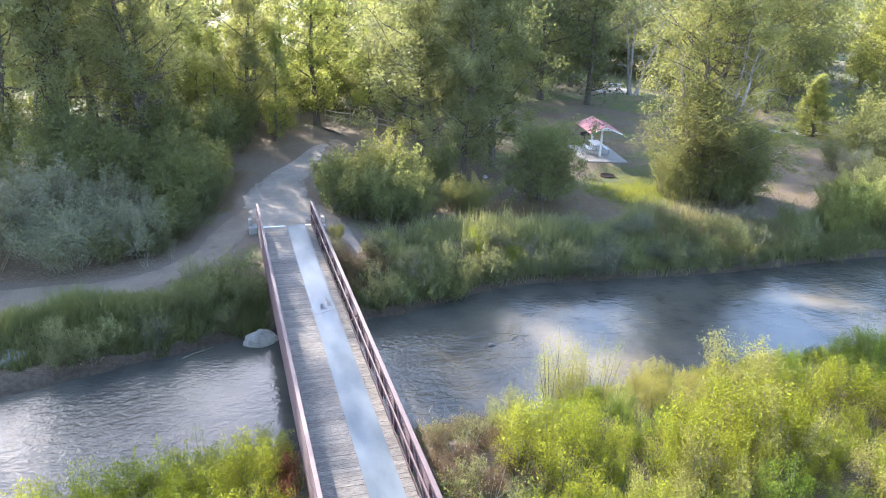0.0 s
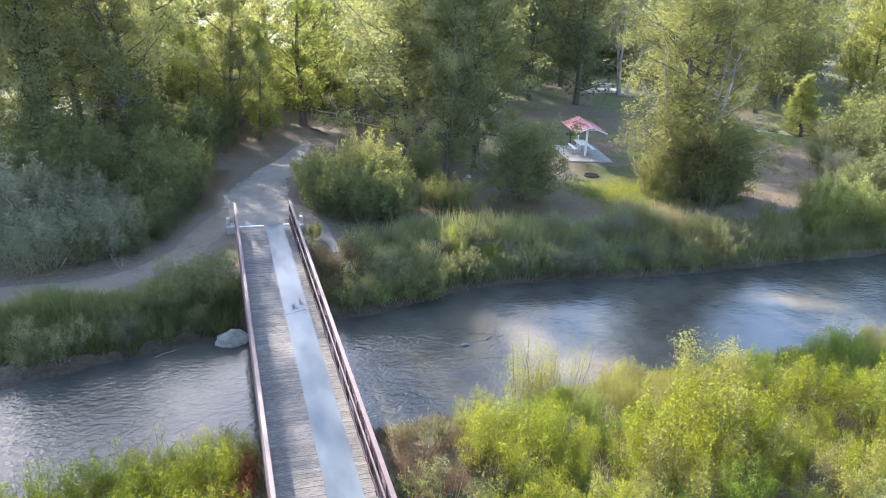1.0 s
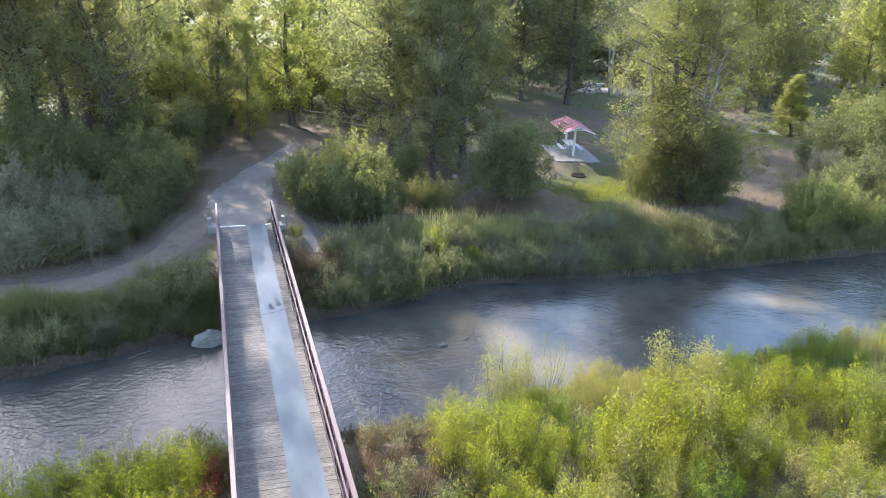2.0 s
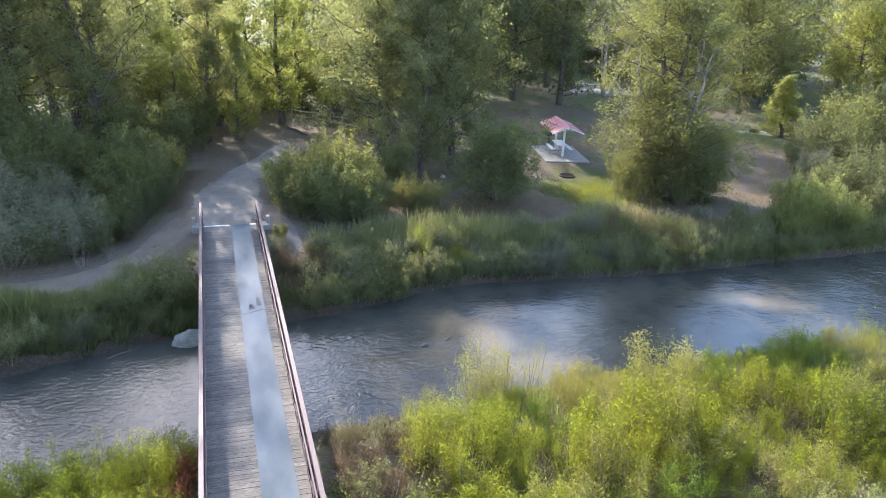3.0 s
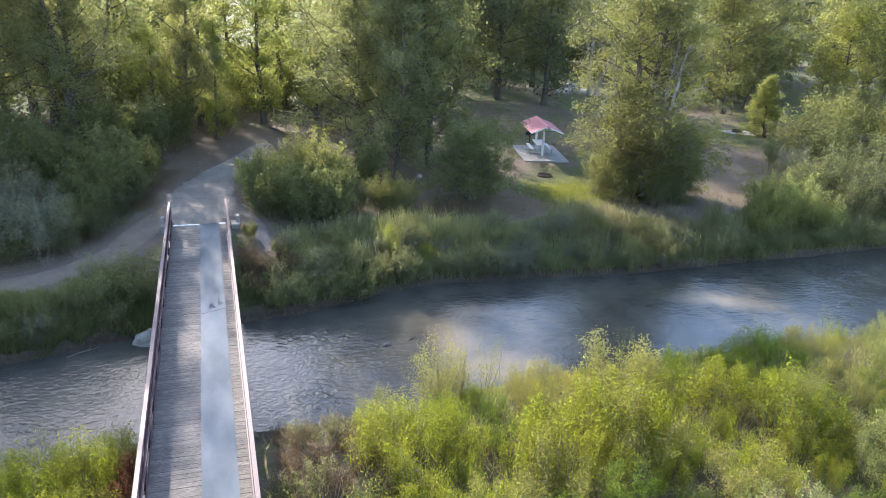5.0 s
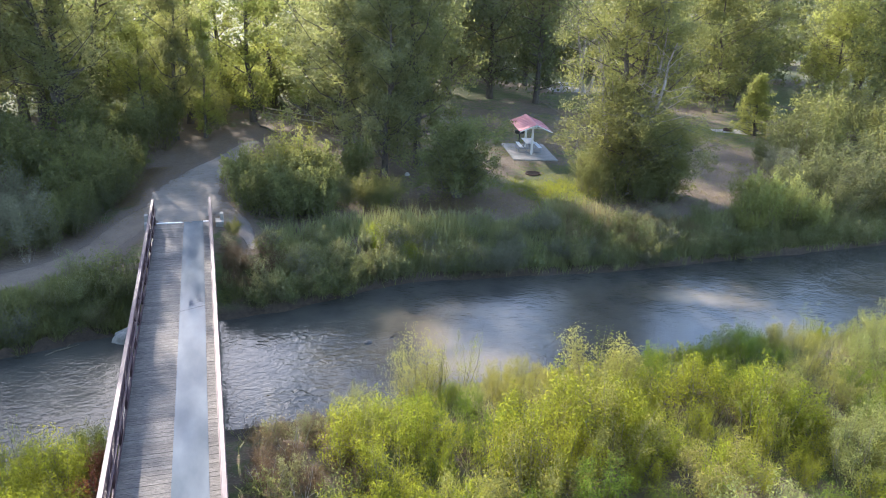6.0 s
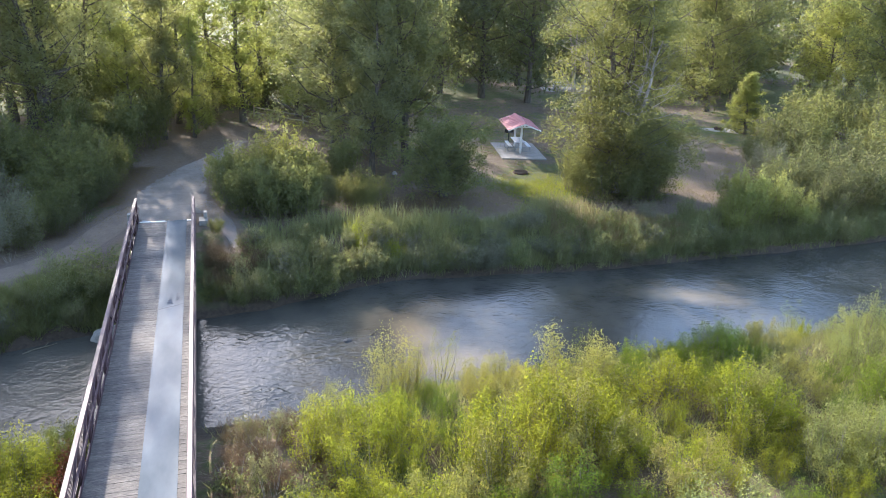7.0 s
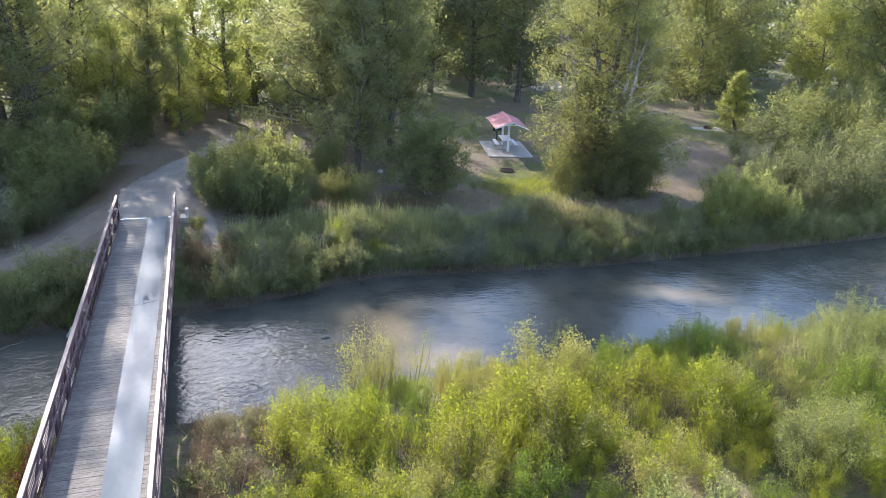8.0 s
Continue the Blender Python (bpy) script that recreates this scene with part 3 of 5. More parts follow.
def tree_kind(seed, height, radius, bare, leaves, leaf, size, stems=1, lean=0.05, taper=0.75, density=1.0, bark=BARK, clump=0.55, lumpy=0.8, cone=False):
    """A tree's two meshes: trunk with limbs, and a crown of leaf clumps round the twig ends."""
    rng = np.random.default_rng(seed)
    verts, faces, tips = [], [], []
    for s in range(stems):
        off = rng.normal(0, 0.25 if stems > 1 else 0.02, 2)
        tilt = rng.normal(0, lean, 2) + off * (0.25 if stems > 1 else 0)
        top = height * (1 if s == 0 else rng.uniform(0.75, 0.95))
        n = 9
        bend = rng.normal(0, 0.10, (n, 2)).cumsum(axis=0)
        path = [(off[0] + tilt[0] * top * k / (n - 1) + bend[k, 0], off[1] + tilt[1] * top * k / (n - 1) + bend[k, 1], top * 0.95 * k / (n - 1) - (0.15 if k == 0 else 0)) for k in range(n)]
        r0 = 0.014 * height + 0.04
        radii = [r0 * (1.35 if k == 0 else 1) * (1 - 0.9 * k / (n - 1)) + 0.01 for k in range(n)]
        tube(verts, faces, path, radii, 8)
        arr = np.array(path)
        limbs = int(height * 2.3 * density / stems ** 0.5)
        for k in range(limbs):
            f = bare + (0.97 - bare) * (k + rng.uniform(0, 1)) / limbs
            base = np.array([np.interp(f * (n - 1), range(n), arr[:, c]) for c in range(3)])
            g = (f - bare) / (1 - bare)
            ang = k * 2.4 + rng.uniform(-0.6, 0.6)
            reach = radius * (0.35 + 1.15 * math.sin(math.pi * min(1, 0.22 + g * taper)) ** 0.8) * rng.uniform(0.55, 1.1) * 0.72
            if cone:
                reach = radius * (1.0 - 0.97 * g) ** 1.15 * rng.uniform(0.7, 1.05)
            reach *= 1 + lumpy * noise.noise(Vector((math.cos(ang) * 1.1 + seed, math.sin(ang) * 1.1, f * height * 0.32)))
            reach = max(0.12 * radius, reach)
            rise = reach * (rng.uniform(0.05, 0.35) if cone else rng.uniform(0.25, 0.95))
            end = base + np.array([math.cos(ang) * reach, math.sin(ang) * reach, rise])
            mid = (base + end) / 2 + np.array([0, 0, -0.08 * reach]) + rng.normal(0, 0.08 * reach, 3)
            lr = r0 * (1 - 0.85 * f) * 0.40
            tube(verts, faces, [tuple(base), tuple(mid), tuple(end)], [lr, lr * 0.6, 0.012], 5)
            for q in range(rng.integers(3, 6)):
                f2 = rng.uniform(0.35, 1.05)
                p = (1 - f2) ** 2 * base + 2 * f2 * (1 - f2) * mid + f2 ** 2 * end
                twig = p + rng.normal(0, 0.22 * reach + 0.12, 3) * (1, 1, 0.8)
                if q < 2:
                    tube(verts, faces, [tuple(p), tuple(twig)], [lr * 0.35 + 0.004, 0.006], 3)
                tips.append(twig)
        tips.append(arr[-1])
    trunk = mesh_of("trunk", verts, faces, bark)
    tips = np.array(tips)
    tips[:, 2] = np.maximum(tips[:, 2], 0.4)
    per = max(4, int(leaves / len(tips)))
    which = np.repeat(np.arange(len(tips)), per)
    spread = clump * rng.uniform(0.55, 1.35, len(tips))[which][:, None]
    pos = tips[which] + rng.normal(0, 1, (len(which), 3)) * spread * (0.62, 0.62, 0.5)
    pos[:, 2] = np.maximum(pos[:, 2], 0.12)
    out = (pos - tips[which]) * 0.5 + np.array([0, 0, -0.35])
    face = (pos - tips[which]) / spread
    axis = np.concatenate([tips[which][:, :2], np.zeros((len(which), 1))], axis=1)
    face = face * 0.8 + 0.5 * axis / (np.linalg.norm(axis, axis=1, keepdims=True) + 0.3) + np.array([0, 0, 0.3])
    return trunk, flakes("crown", leaf_flakes(rng, pos, out, size, size * 0.8, face=face), leaf)


def shrub_kind(seed, height, radius, stems, per, leaf, size, slim=0.3, fan=1.0, droop=0.2, bark=TWIG, low=0.12, loose=1.0, rise=0.7, lobes=0):
    """A many-stemmed shrub's two meshes: arching stems, and leaves all along them."""
    rng = np.random.default_rng(seed)
    verts, faces, pos, way, turned = [], [], [], [], []
    boughs = [(q * 2.4 + rng.uniform(-0.5, 0.5), math.sqrt((q + 0.3) / max(lobes, 1)), rng.uniform(0.68, 1.1), rng.uniform(0.8, 1.15)) for q in range(lobes)]
    for k in range(stems):
        ang, f = rng.uniform(0, 2 * math.pi), math.sqrt((k + 0.5) / stems)
        reach = radius * f * rng.uniform(0.7, 1.15)
        top = height * rng.uniform(0.5, 1.1) * (1 - 0.3 * f ** 2.5)
        if lobes and k % 5:
            a, g, tall, wide = boughs[k % lobes]
            ang, f = a + rng.normal(0, 0.28), min(1.0, max(0.05, g + rng.normal(0, 0.13)))
            reach = radius * f * wide * rng.uniform(0.85, 1.1)
            top = height * tall * rng.uniform(0.7, 1.05) * (1 - 0.3 * f ** 2.5)
        root = np.array([math.cos(ang) * reach * 0.35 * fan, math.sin(ang) * reach * 0.35 * fan, -0.08])
        end = np.array([math.cos(ang) * reach, math.sin(ang) * reach, top])
        mid = (root + end) / 2 + np.array([0, 0, droop * height * f]) + rng.normal(0, 0.07 * height, 3)
        if k % 3 == 0:
            path = [tuple((1 - t) ** 2 * root + 2 * t * (1 - t) * mid + t * t * end) for t in (0, 0.5, 1)]
            if verts:
                faces.append((len(verts) - 9, len(verts), len(verts) + 1))      # roots grown together below the soil
            tube(verts, faces, path, [0.004 * height + 0.003, 0.003 * height + 0.002, 0.0015], 3)
        t = rng.uniform(low, 1.0, per)[:, None] ** 0.75
        p = (1 - t) ** 2 * root + 2 * t * (1 - t) * mid + t * t * end
        d = 2 * (1 - t) * (mid - root) + 2 * t * (end - mid)
        d /= np.linalg.norm(d, axis=1, keepdims=True)
        side = rng.normal(0, 1, (per, 3)) * (0.04 + loose * (0.08 * height * (1 - t) + 0.03 * radius))
        pos.append(p + side)
        way.append(d * rise)
        turned.append(side / (0.04 + 0.1 * radius) * 0.5 + p * np.array([0.6, 0.6, 0.0]) / radius + np.array([0, 0, 0.35]))
    pos, way, turned = np.concatenate(pos), np.concatenate(way), np.concatenate(turned)
    pos[:, 2] = np.maximum(pos[:, 2], 0.03)
    return mesh_of("stem", verts, faces, bark), flakes("foliage", leaf_flakes(rng, pos, way, size, size * slim, 0.7, turned), leaf)


def make_plant(name, meshes, part_names, label, category, group):
    t = thing(name, None, label, category, group)
    for me, pn in zip(meshes, part_names):
        part(pn, me, None, t)
    return t


class Kinds:
    """Plants of one look: the first use places the models themselves, later uses copy them."""

    def __init__(self, name, models, part_names, label, category, group, tall):
        self.name, self.models, self.names, self.text, self.tall = name, models, part_names, (label, category, group), tall
        self.made, self.count = {}, 0

    def put(self, x, y, height, width=1.0, turn=None, lift=0.0, label=""):
        k = self.count % len(self.models)
        self.count += 1
        turn = self.count * 137.5 if turn is None else turn
        s = height / self.tall
        m = pose(x, y, drape(x, y, lift), 0, 0, turn) @ Matrix.Diagonal((s * width, s * width, s, 1))
        if k in self.made:
            ob = copy_thing(self.made[k], m)
        else:
            ob = self.made[k] = make_plant(self.name, self.models[k], self.names, *self.text)
        ob.matrix_basis = m
        if label:
            tagged(ob, label)
        return ob


TREE, BUSH = ("trunk", "crown"), ("stem", "foliage")
cottonwood = Kinds("cottonwood_tree", [tree_kind(11 + k, 15, 3.1, 0.14, 24000, LEAF_COTTONWOOD, 0.17, density=1.3, clump=0.6) for k in range(3)], TREE,
                   "tall slender cottonwood tree with grey-green leaves and furrowed trunk", "tree", "riverside trees", 15)
dense_cottonwood = Kinds("dense_cottonwood_tree", [tree_kind(16 + k, 15, 3.5, 0.1, 27000, LEAF_SHADED, 0.168, density=1.5, clump=0.62) for k in range(2)], TREE,
                         "tall dense cottonwood, shade put into its dark leaf colour, leaves hanging low", "tree", "riverside trees", 15)
open_cottonwood = Kinds("open_cottonwood_tree", [tree_kind(21 + k, 15, 3.0, 0.26, 10000, LEAF_COTTONWOOD, 0.178, lean=0.09, density=0.95, clump=0.6, lumpy=1.1) for k in range(3)], TREE,
                        "tall thin-crowned cottonwood with a bare dark lower trunk", "tree", "riverside trees", 15)
aspen = Kinds("young_tree", [tree_kind(31 + k, 12, 2.0, 0.06, 10500, LEAF_BRIGHT, 0.158, clump=0.5, density=1.3) for k in range(2)], TREE,
              "slim young tree with bright sunlit yellow-green leaves", "tree", "riverside trees", 12)
forked = Kinds("forked_tree", [tree_kind(91, 16, 3.3, 0.2, 30000, LEAF_COTTONWOOD, 0.155, stems=2, lean=0.09, density=1.5, clump=0.6)], TREE,
               "old cottonwood with a thick dark trunk forking low", "tree", "riverside trees", 16)
broad = Kinds("leafy_tree", [tree_kind(41, 15, 3.3, 0.26, 60000, LEAF_POPLAR, 0.115, stems=2, lean=0.05, taper=0.6, density=2.0, clump=0.52, lumpy=1.3)], TREE,
              "big bright cottonwood rising behind a bushy tree", "tree", "riverside trees", 15)
skirt = Kinds("bushy_tree", [tree_kind(43, 6.2, 3.0, 0.03, 40000, LEAF_POPLAR, 0.11, stems=5, lean=0.12, taper=0.7, density=3.2, clump=0.5, lumpy=0.8)], TREE,
              "broad bushy tree leafy down to the ground", "tree", "riverside trees", 6.2)
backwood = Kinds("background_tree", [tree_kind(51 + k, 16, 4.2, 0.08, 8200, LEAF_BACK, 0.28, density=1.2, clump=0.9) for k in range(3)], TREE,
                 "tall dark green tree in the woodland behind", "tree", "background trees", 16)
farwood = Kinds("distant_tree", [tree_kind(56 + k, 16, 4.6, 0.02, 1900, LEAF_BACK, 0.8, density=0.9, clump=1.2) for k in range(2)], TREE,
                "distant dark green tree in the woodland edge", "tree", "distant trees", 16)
sunwood = Kinds("sunlit_tree", [tree_kind(61 + k, 12, 4.0, 0.10, 20000, LEAF_HEDGE, 0.19, density=1.6, clump=0.75) for k in range(2)], TREE,
                "round sunlit green tree at the edge of the lawn", "tree", "background trees", 12)
round_tree = Kinds("round_crowned_tree", [tree_kind(66, 10, 4.0, 0.08, 17000, LEAF_BRIGHT, 0.2, density=2.0, clump=0.62)], TREE,
                   "round-crowned yellow-green tree lit by the sun", "tree", "background trees", 10)
low_tree = Kinds("small_tree", [tree_kind(71, 4.3, 2.0, 0.08, 18000, LEAF_DARK, 0.118, density=3.6, clump=0.4, stems=2)], TREE,
                 "small dark rounded tree beside the lawn", "tree", "riverside trees", 4.3)
cone_tree = Kinds("conical_tree", [tree_kind(75, 5.8, 2.0, 0.03, 15000, LEAF_BRIGHT, 0.11, density=4.5, clump=0.3, lumpy=0.3, cone=True)], TREE,
                  "small cone-shaped light green tree", "tree", "riverside trees", 5.8)
grey_tree = Kinds("bare_tree", [tree_kind(81, 11, 2.3, 0.3, 1500, LEAF_GREY, 0.18, stems=3, lean=0.1, bark=BARK_GREY)], TREE,
                  "half-bare grey tree with several leaning trunks", "tree", "background trees", 11)
bush = Kinds("green_bush", [shrub_kind(101 + k, 3.6, 2.0, 76, 66, LEAF_DARK, 0.165, 0.58, lobes=9) for k in range(3)], BUSH,
             "dense dark green bush near the footpath", "bush", "far bank bushes", 3.6)
# Darker woodland leaf puts the shade of taller bushes into these bushes' colour.
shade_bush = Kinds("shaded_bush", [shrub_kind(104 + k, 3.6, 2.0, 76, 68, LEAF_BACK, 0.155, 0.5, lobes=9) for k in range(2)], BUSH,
                   "dark olive bush, shade of taller bushes put into its leaf colour", "bush", "far bank bushes", 3.6)
thicket = Kinds("thicket", [shrub_kind(108 + k, 3.6, 2.6, 48, 36, LEAF_DARK, 0.3, 0.6) for k in range(2)], BUSH,
                "wide dark thicket at the edge of the far meadow", "thicket", "distant thickets", 3.6)
# Yellower leaf puts sunlight into the colour of lit bushes and bush tops.
sunbush = Kinds("sunlit_bush", [shrub_kind(111 + k, 3.6, 2.0, 80, 84, LEAF_HEDGE, 0.145, 0.46, lobes=9) for k in range(2)], BUSH,
                "dense bush with sunlight put into its yellow-green leaf colour", "bush", "far bank bushes", 3.6)
olive = Kinds("olive_bush", [shrub_kind(121 + k, 3.4, 2.4, 110, 95, LEAF_GREY, 0.14, 0.36, droop=0.3, lobes=11) for k in range(2)], BUSH,
              "big rounded grey-green silvery-leaved bush", "bush", "far bank bushes", 3.4)
willow = Kinds("willow_shrub", [shrub_kind(131 + k, 2.2, 1.05, 58, 98, LEAF_WILLOW, 0.07, 0.42, 1.7, 0.04, loose=0.6, rise=1.1, lobes=6) for k in range(5)], BUSH,
               "bright yellow-green willow shrub on the riverbank", "shrub", "near bank willows", 2.2)
deep = Kinds("green_willow_shrub", [shrub_kind(136 + k, 2.2, 1.05, 56, 94, LEAF_DEEP, 0.072, 0.42, 1.7, 0.04, loose=0.6, rise=1.2, lobes=6) for k in range(2)], BUSH,
             "deep green willow shrub on the riverbank", "shrub", "near bank willows", 2.2)
paler = Kinds("pale_willow_shrub", [shrub_kind(141 + k, 2.2, 1.1, 56, 92, LEAF_SAGE, 0.072, 0.4, 1.7, 0.04, loose=0.6, rise=1.1, lobes=6) for k in range(3)], BUSH,
              "pale grey-green willow shrub on the riverbank", "shrub", "near bank willows", 2.2)
tawny = Kinds("pale_yellow_shrub", [shrub_kind(143 + k, 2.2, 1.25, 60, 92, LEAF_PALE, 0.074, 0.4, 1.5, 0.15, loose=0.7, rise=0.9, lobes=5) for k in range(2)], BUSH,
              "pale yellow feathery shrub among the willows", "shrub", "near bank willows", 2.2)
tongue = Kinds("open_willow_shrub", [shrub_kind(148 + k, 2.9, 0.95, 34, 78, LEAF_PALE, 0.066, 0.4, 0.8, 0.06, loose=0.9, rise=1.0) for k in range(2)], BUSH,
               "thin tan-green willow leaning over the gravel tip", "shrub", "near bank willows", 2.9)
sapling = Kinds("willow_sapling", [shrub_kind(145 + k, 3.2, 0.9, 18, 84, LEAF_WILLOW, 0.062, 0.4, 0.6, 0.05, loose=0.8) for k in range(2)], BUSH,
                "tall thin willow sapling at the water's edge", "shrub", "near bank willows", 3.2)
spiky = Kinds("spiky_willow", [shrub_kind(181 + k, 3.0, 1.4, 60, 80, LEAF_SAGE, 0.20, 0.22, 1.2, 0.05, loose=0.6, rise=1.4, lobes=7) for k in range(2)], BUSH,
              "spiky grey-green willow shrub on the far bank", "shrub", "far bank shrubs", 3.0)
bank_shrub = Kinds("bank_shrub", [shrub_kind(151 + k, 1.4, 0.95, 28, 38, LEAF_DARK, 0.115, 0.38, 1.2, 0.1, lobes=6) for k in range(2)]
                   + [shrub_kind(153 + k, 1.4, 0.7, 28, 38, LEAF_REED, 0.145, 0.24, 1.6, 0.03, loose=0.6, rise=1.5) for k in range(3)], BUSH,
                   "low green riverside shrub overhanging the bank", "shrub", "far bank shrubs", 1.4)
grey_shrub = Kinds("grey_bank_shrub", [shrub_kind(156 + k, 1.5, 1.0, 34, 58, LEAF_GREY, 0.12, 0.34, 1.1, 0.12) for k in range(2)], BUSH,
                   "low blue-grey willow shrub on the bank", "shrub", "far bank shrubs", 1.5)
yellow_shrub = Kinds("yellow_shrub", [shrub_kind(159, 1.4, 0.6, 20, 56, LEAF_WILLOW, 0.08, 0.34, 0.8, 0.1)], BUSH,
                     "small sunlit yellow-green willow on the bank", "shrub", "far bank shrubs", 1.4)
red_shrub = Kinds("red_shrub", [shrub_kind(161, 1.6, 0.6, 26, 70, LEAF_RED, 0.10, 0.4, 0.8, 0.1)], BUSH,
                  "small rust-red shrub beside the bridge", "shrub", "bridge side shrubs", 1.6)
dry_shrub = Kinds("dry_weed", [shrub_kind(165 + k, 1.2, 0.6, 30, 45, LEAF_DRY, 0.12, 0.22, 0.8, 0.1) for k in range(2)], BUSH,
                  "dry tan weed clump beside the bridge", "weed", "bridge side weeds", 1.2)

rust_weed = Kinds("rusty_weed", [shrub_kind(171 + k, 1.2, 0.7, 36, 46, LEAF_RUST, 0.10, 0.26, 1.1, 0.1) for k in range(2)], BUSH,
                  "rusty brown weed clump beside the bridge", "weed", "bridge side weeds", 1.2)

dead_bush = Kinds("dead_shrub", [shrub_kind(191 + k, 1.3, 0.75, 22, 3, LEAF_DRY, 0.07, 0.3, 0.9, 0.12, bark=BARK_GREY) for k in range(2)], BUSH,
                  "dead shrub of pale bare twigs beside the bridge", "shrub", "bridge side weeds", 1.3)

# big trees round the lawn and the path: x, y, height, width
for x, y, h, w in ((11.6, 22.5, 14, 1.05), (-0.8, 20.5, 13.5, 0.8), (13.6, 25, 13.5, 1.0), (-19.5, 10, 13, 1.1)):
    cottonwood.put(x, y, h, w)
# Last two are added, hidden behind the rest, to block sun glint off water.
for x, y, h, w in ((-10.4, 25, 20, 0.95), (-13.5, 20, 19.5, 0.95), (-16.5, 16, 17, 1.0), (-7.6, 27.5, 19.5, 0.85), (-12.2, 28.5, 21, 0.9), (-16, 25, 20, 0.9)):
    open_cottonwood.put(x, y, h, w)
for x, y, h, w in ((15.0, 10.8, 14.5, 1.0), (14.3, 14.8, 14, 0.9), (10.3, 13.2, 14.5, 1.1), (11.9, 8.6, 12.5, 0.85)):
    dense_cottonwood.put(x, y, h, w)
forked.put(-7.4, 16.4, 16.5, 1.0, 20)
forked.put(-12.4, 18.0, 18.5, 1.0, 110)
for x, y, h, w in ((5.1, 26.4, 13.5, 1.05), (1.3, 20.6, 9, 0.8), (-4.6, 26, 7.5, 1.0), (-3.0, 20.0, 8.5, 0.9), (-1.4, 23.5, 9, 0.9), (2.6, 30, 13, 1.1), (-8.5, 29, 12, 1.1), (12.2, 29, 13, 1.0), (7.5, 33, 13, 1.1), (0.2, 26, 12, 1.0), (9.6, 28.2, 12, 0.9), (-6.2, 31, 11, 1.1), (-11.5, 33, 12, 1.1), (-15, 31, 12, 1.1), (-8.6, 37, 13, 1.2), (-18.5, 30, 12, 1.1), (-4.6, 35, 13, 1.2)):
    aspen.put(x, y, h, w)
broad.put(26.9, 4.4, 15.5, 1.0, 40)
skirt.put(25.8, 2.4, 5.8, 1.2, 15)
skirt.put(27.6, 1.8, 4.4, 1.15, 140)
low_tree.put(15.4, 3.0, 4.2)
low_tree.put(15.0, 3.3, 3.8, 0.95, 200)
cone_tree.put(46.7, 16.7, 5.3, 1.25)
grey_tree.put(41, 38, 11)
grey_tree.put(25.7, 2.5, 10.5, 1.15)
sunwood.put(50, 27.4, 12.5, 1.0)
round_tree.put(68.3, 31.5, 10.5, 0.9)
for x, y, h, w in ((58, 36, 18, 0.9), (30.5, 47.5, 15, 0.9), (66, 20, 17, 0.9)):
    sunwood.put(x, y, h, w)
# Tree at (20.6, 33) is added, hidden behind nearer crowns, to shade the shelter.
# Trees 20 m and taller: added, partly unseen, to darken the river's reflection.
for x, y, h in ((29.1, 36, 17.5), (33, 33, 16.5), (36.5, 44, 16), (25.6, 39, 16), (20.6, 33, 15), (49, 54, 16), (56, 52, 15), (43, 60, 12), (64, 46, 12), (74, 40, 12), (73, 22, 21), (80, 46, 14), (88, 38, 13), (92, 52, 14), (72, 60, 14), (84, 62, 14), (76, 33, 12), (80, 30, 12), (70, 19, 22), (76, 36, 24), (54, 29, 12), (60, 40, 20), (20.5, 38.5, 14), (23, 44, 17), (28, 50, 18)):
    backwood.put(x, y, h)
for x, y, h in ((14, 46, 13), (-13, 40, 10.5), (-22, 42, 10.5), (-27, 30, 11), (-24, 18, 12), (30, 56, 17), (18, 58, 10.5), (-14, 54, 10.5), (36.5, 54, 17), (52.5, 43, 14)):
    backwood.put(x, y, h)
rng = np.random.default_rng(5)
for k in range(30):
    x, y = -75 + 200 * (k + rng.uniform(0, 1)) / 30, 72 + rng.uniform(-6, 34)
    if abs(x - 5 - (y - 80) * 0.1) > 6:
        farwood.put(x, y, rng.uniform(9.5, 12.5), 1.9)

for k in range(26):
    x, y = -50 + 140 * (k + rng.uniform(0, 1)) / 26, 62 + rng.uniform(-5, 8)
    if abs(x - 5) > 7:
        thicket.put(x, y, rng.uniform(5, 7.5), 1.3)

# bushes on the far bank
for x, y, h, w in ((3.2, 3.2, 3.0, 0.85), (3.7, 1.3, 2.7, 0.9), (5.2, 0.5, 2.8, 0.95), (6.7, 0.6, 2.7, 0.85), (4.6, 1.9, 3.3, 0.95), (3.2, 5.6, 3.2, 0.85), (6.0, 1.6, 3.3, 0.95), (6.9, 2.0, 2.8, 0.8), (4.3, 4.0, 3.7, 0.9), (6.4, 4.0, 3.9, 0.9), (-4.0, 5.6, 3.3, 0.8), (-5.8, 4.4, 3.6, 0.9), (-5.3, 1.9, 2.5, 0.9), (-4.6, 3.8, 2.6, 0.8), (-5.9, -0.2, 2.2, 0.9), (-6.5, -1.3, 1.8, 0.95), (-5.2, 0.7, 1.6, 0.85), (-8.0, -2.5, 2.0, 1.0), (-2.9, 11.6, 2.2, 0.8), (-5.0, 8.6, 4.2, 0.9),
                   (-7.8, 7.6, 4.4, 0.9), (-11, 7, 4.4, 1.0), (-14.5, 6, 4.2, 1.0), (-3.4, 9.8, 3.0, 0.9), (-9.5, 12, 4.6, 1.0), (-5.5, 13.5, 4.6, 1.0)):
    bush.put(x, y, h, w)
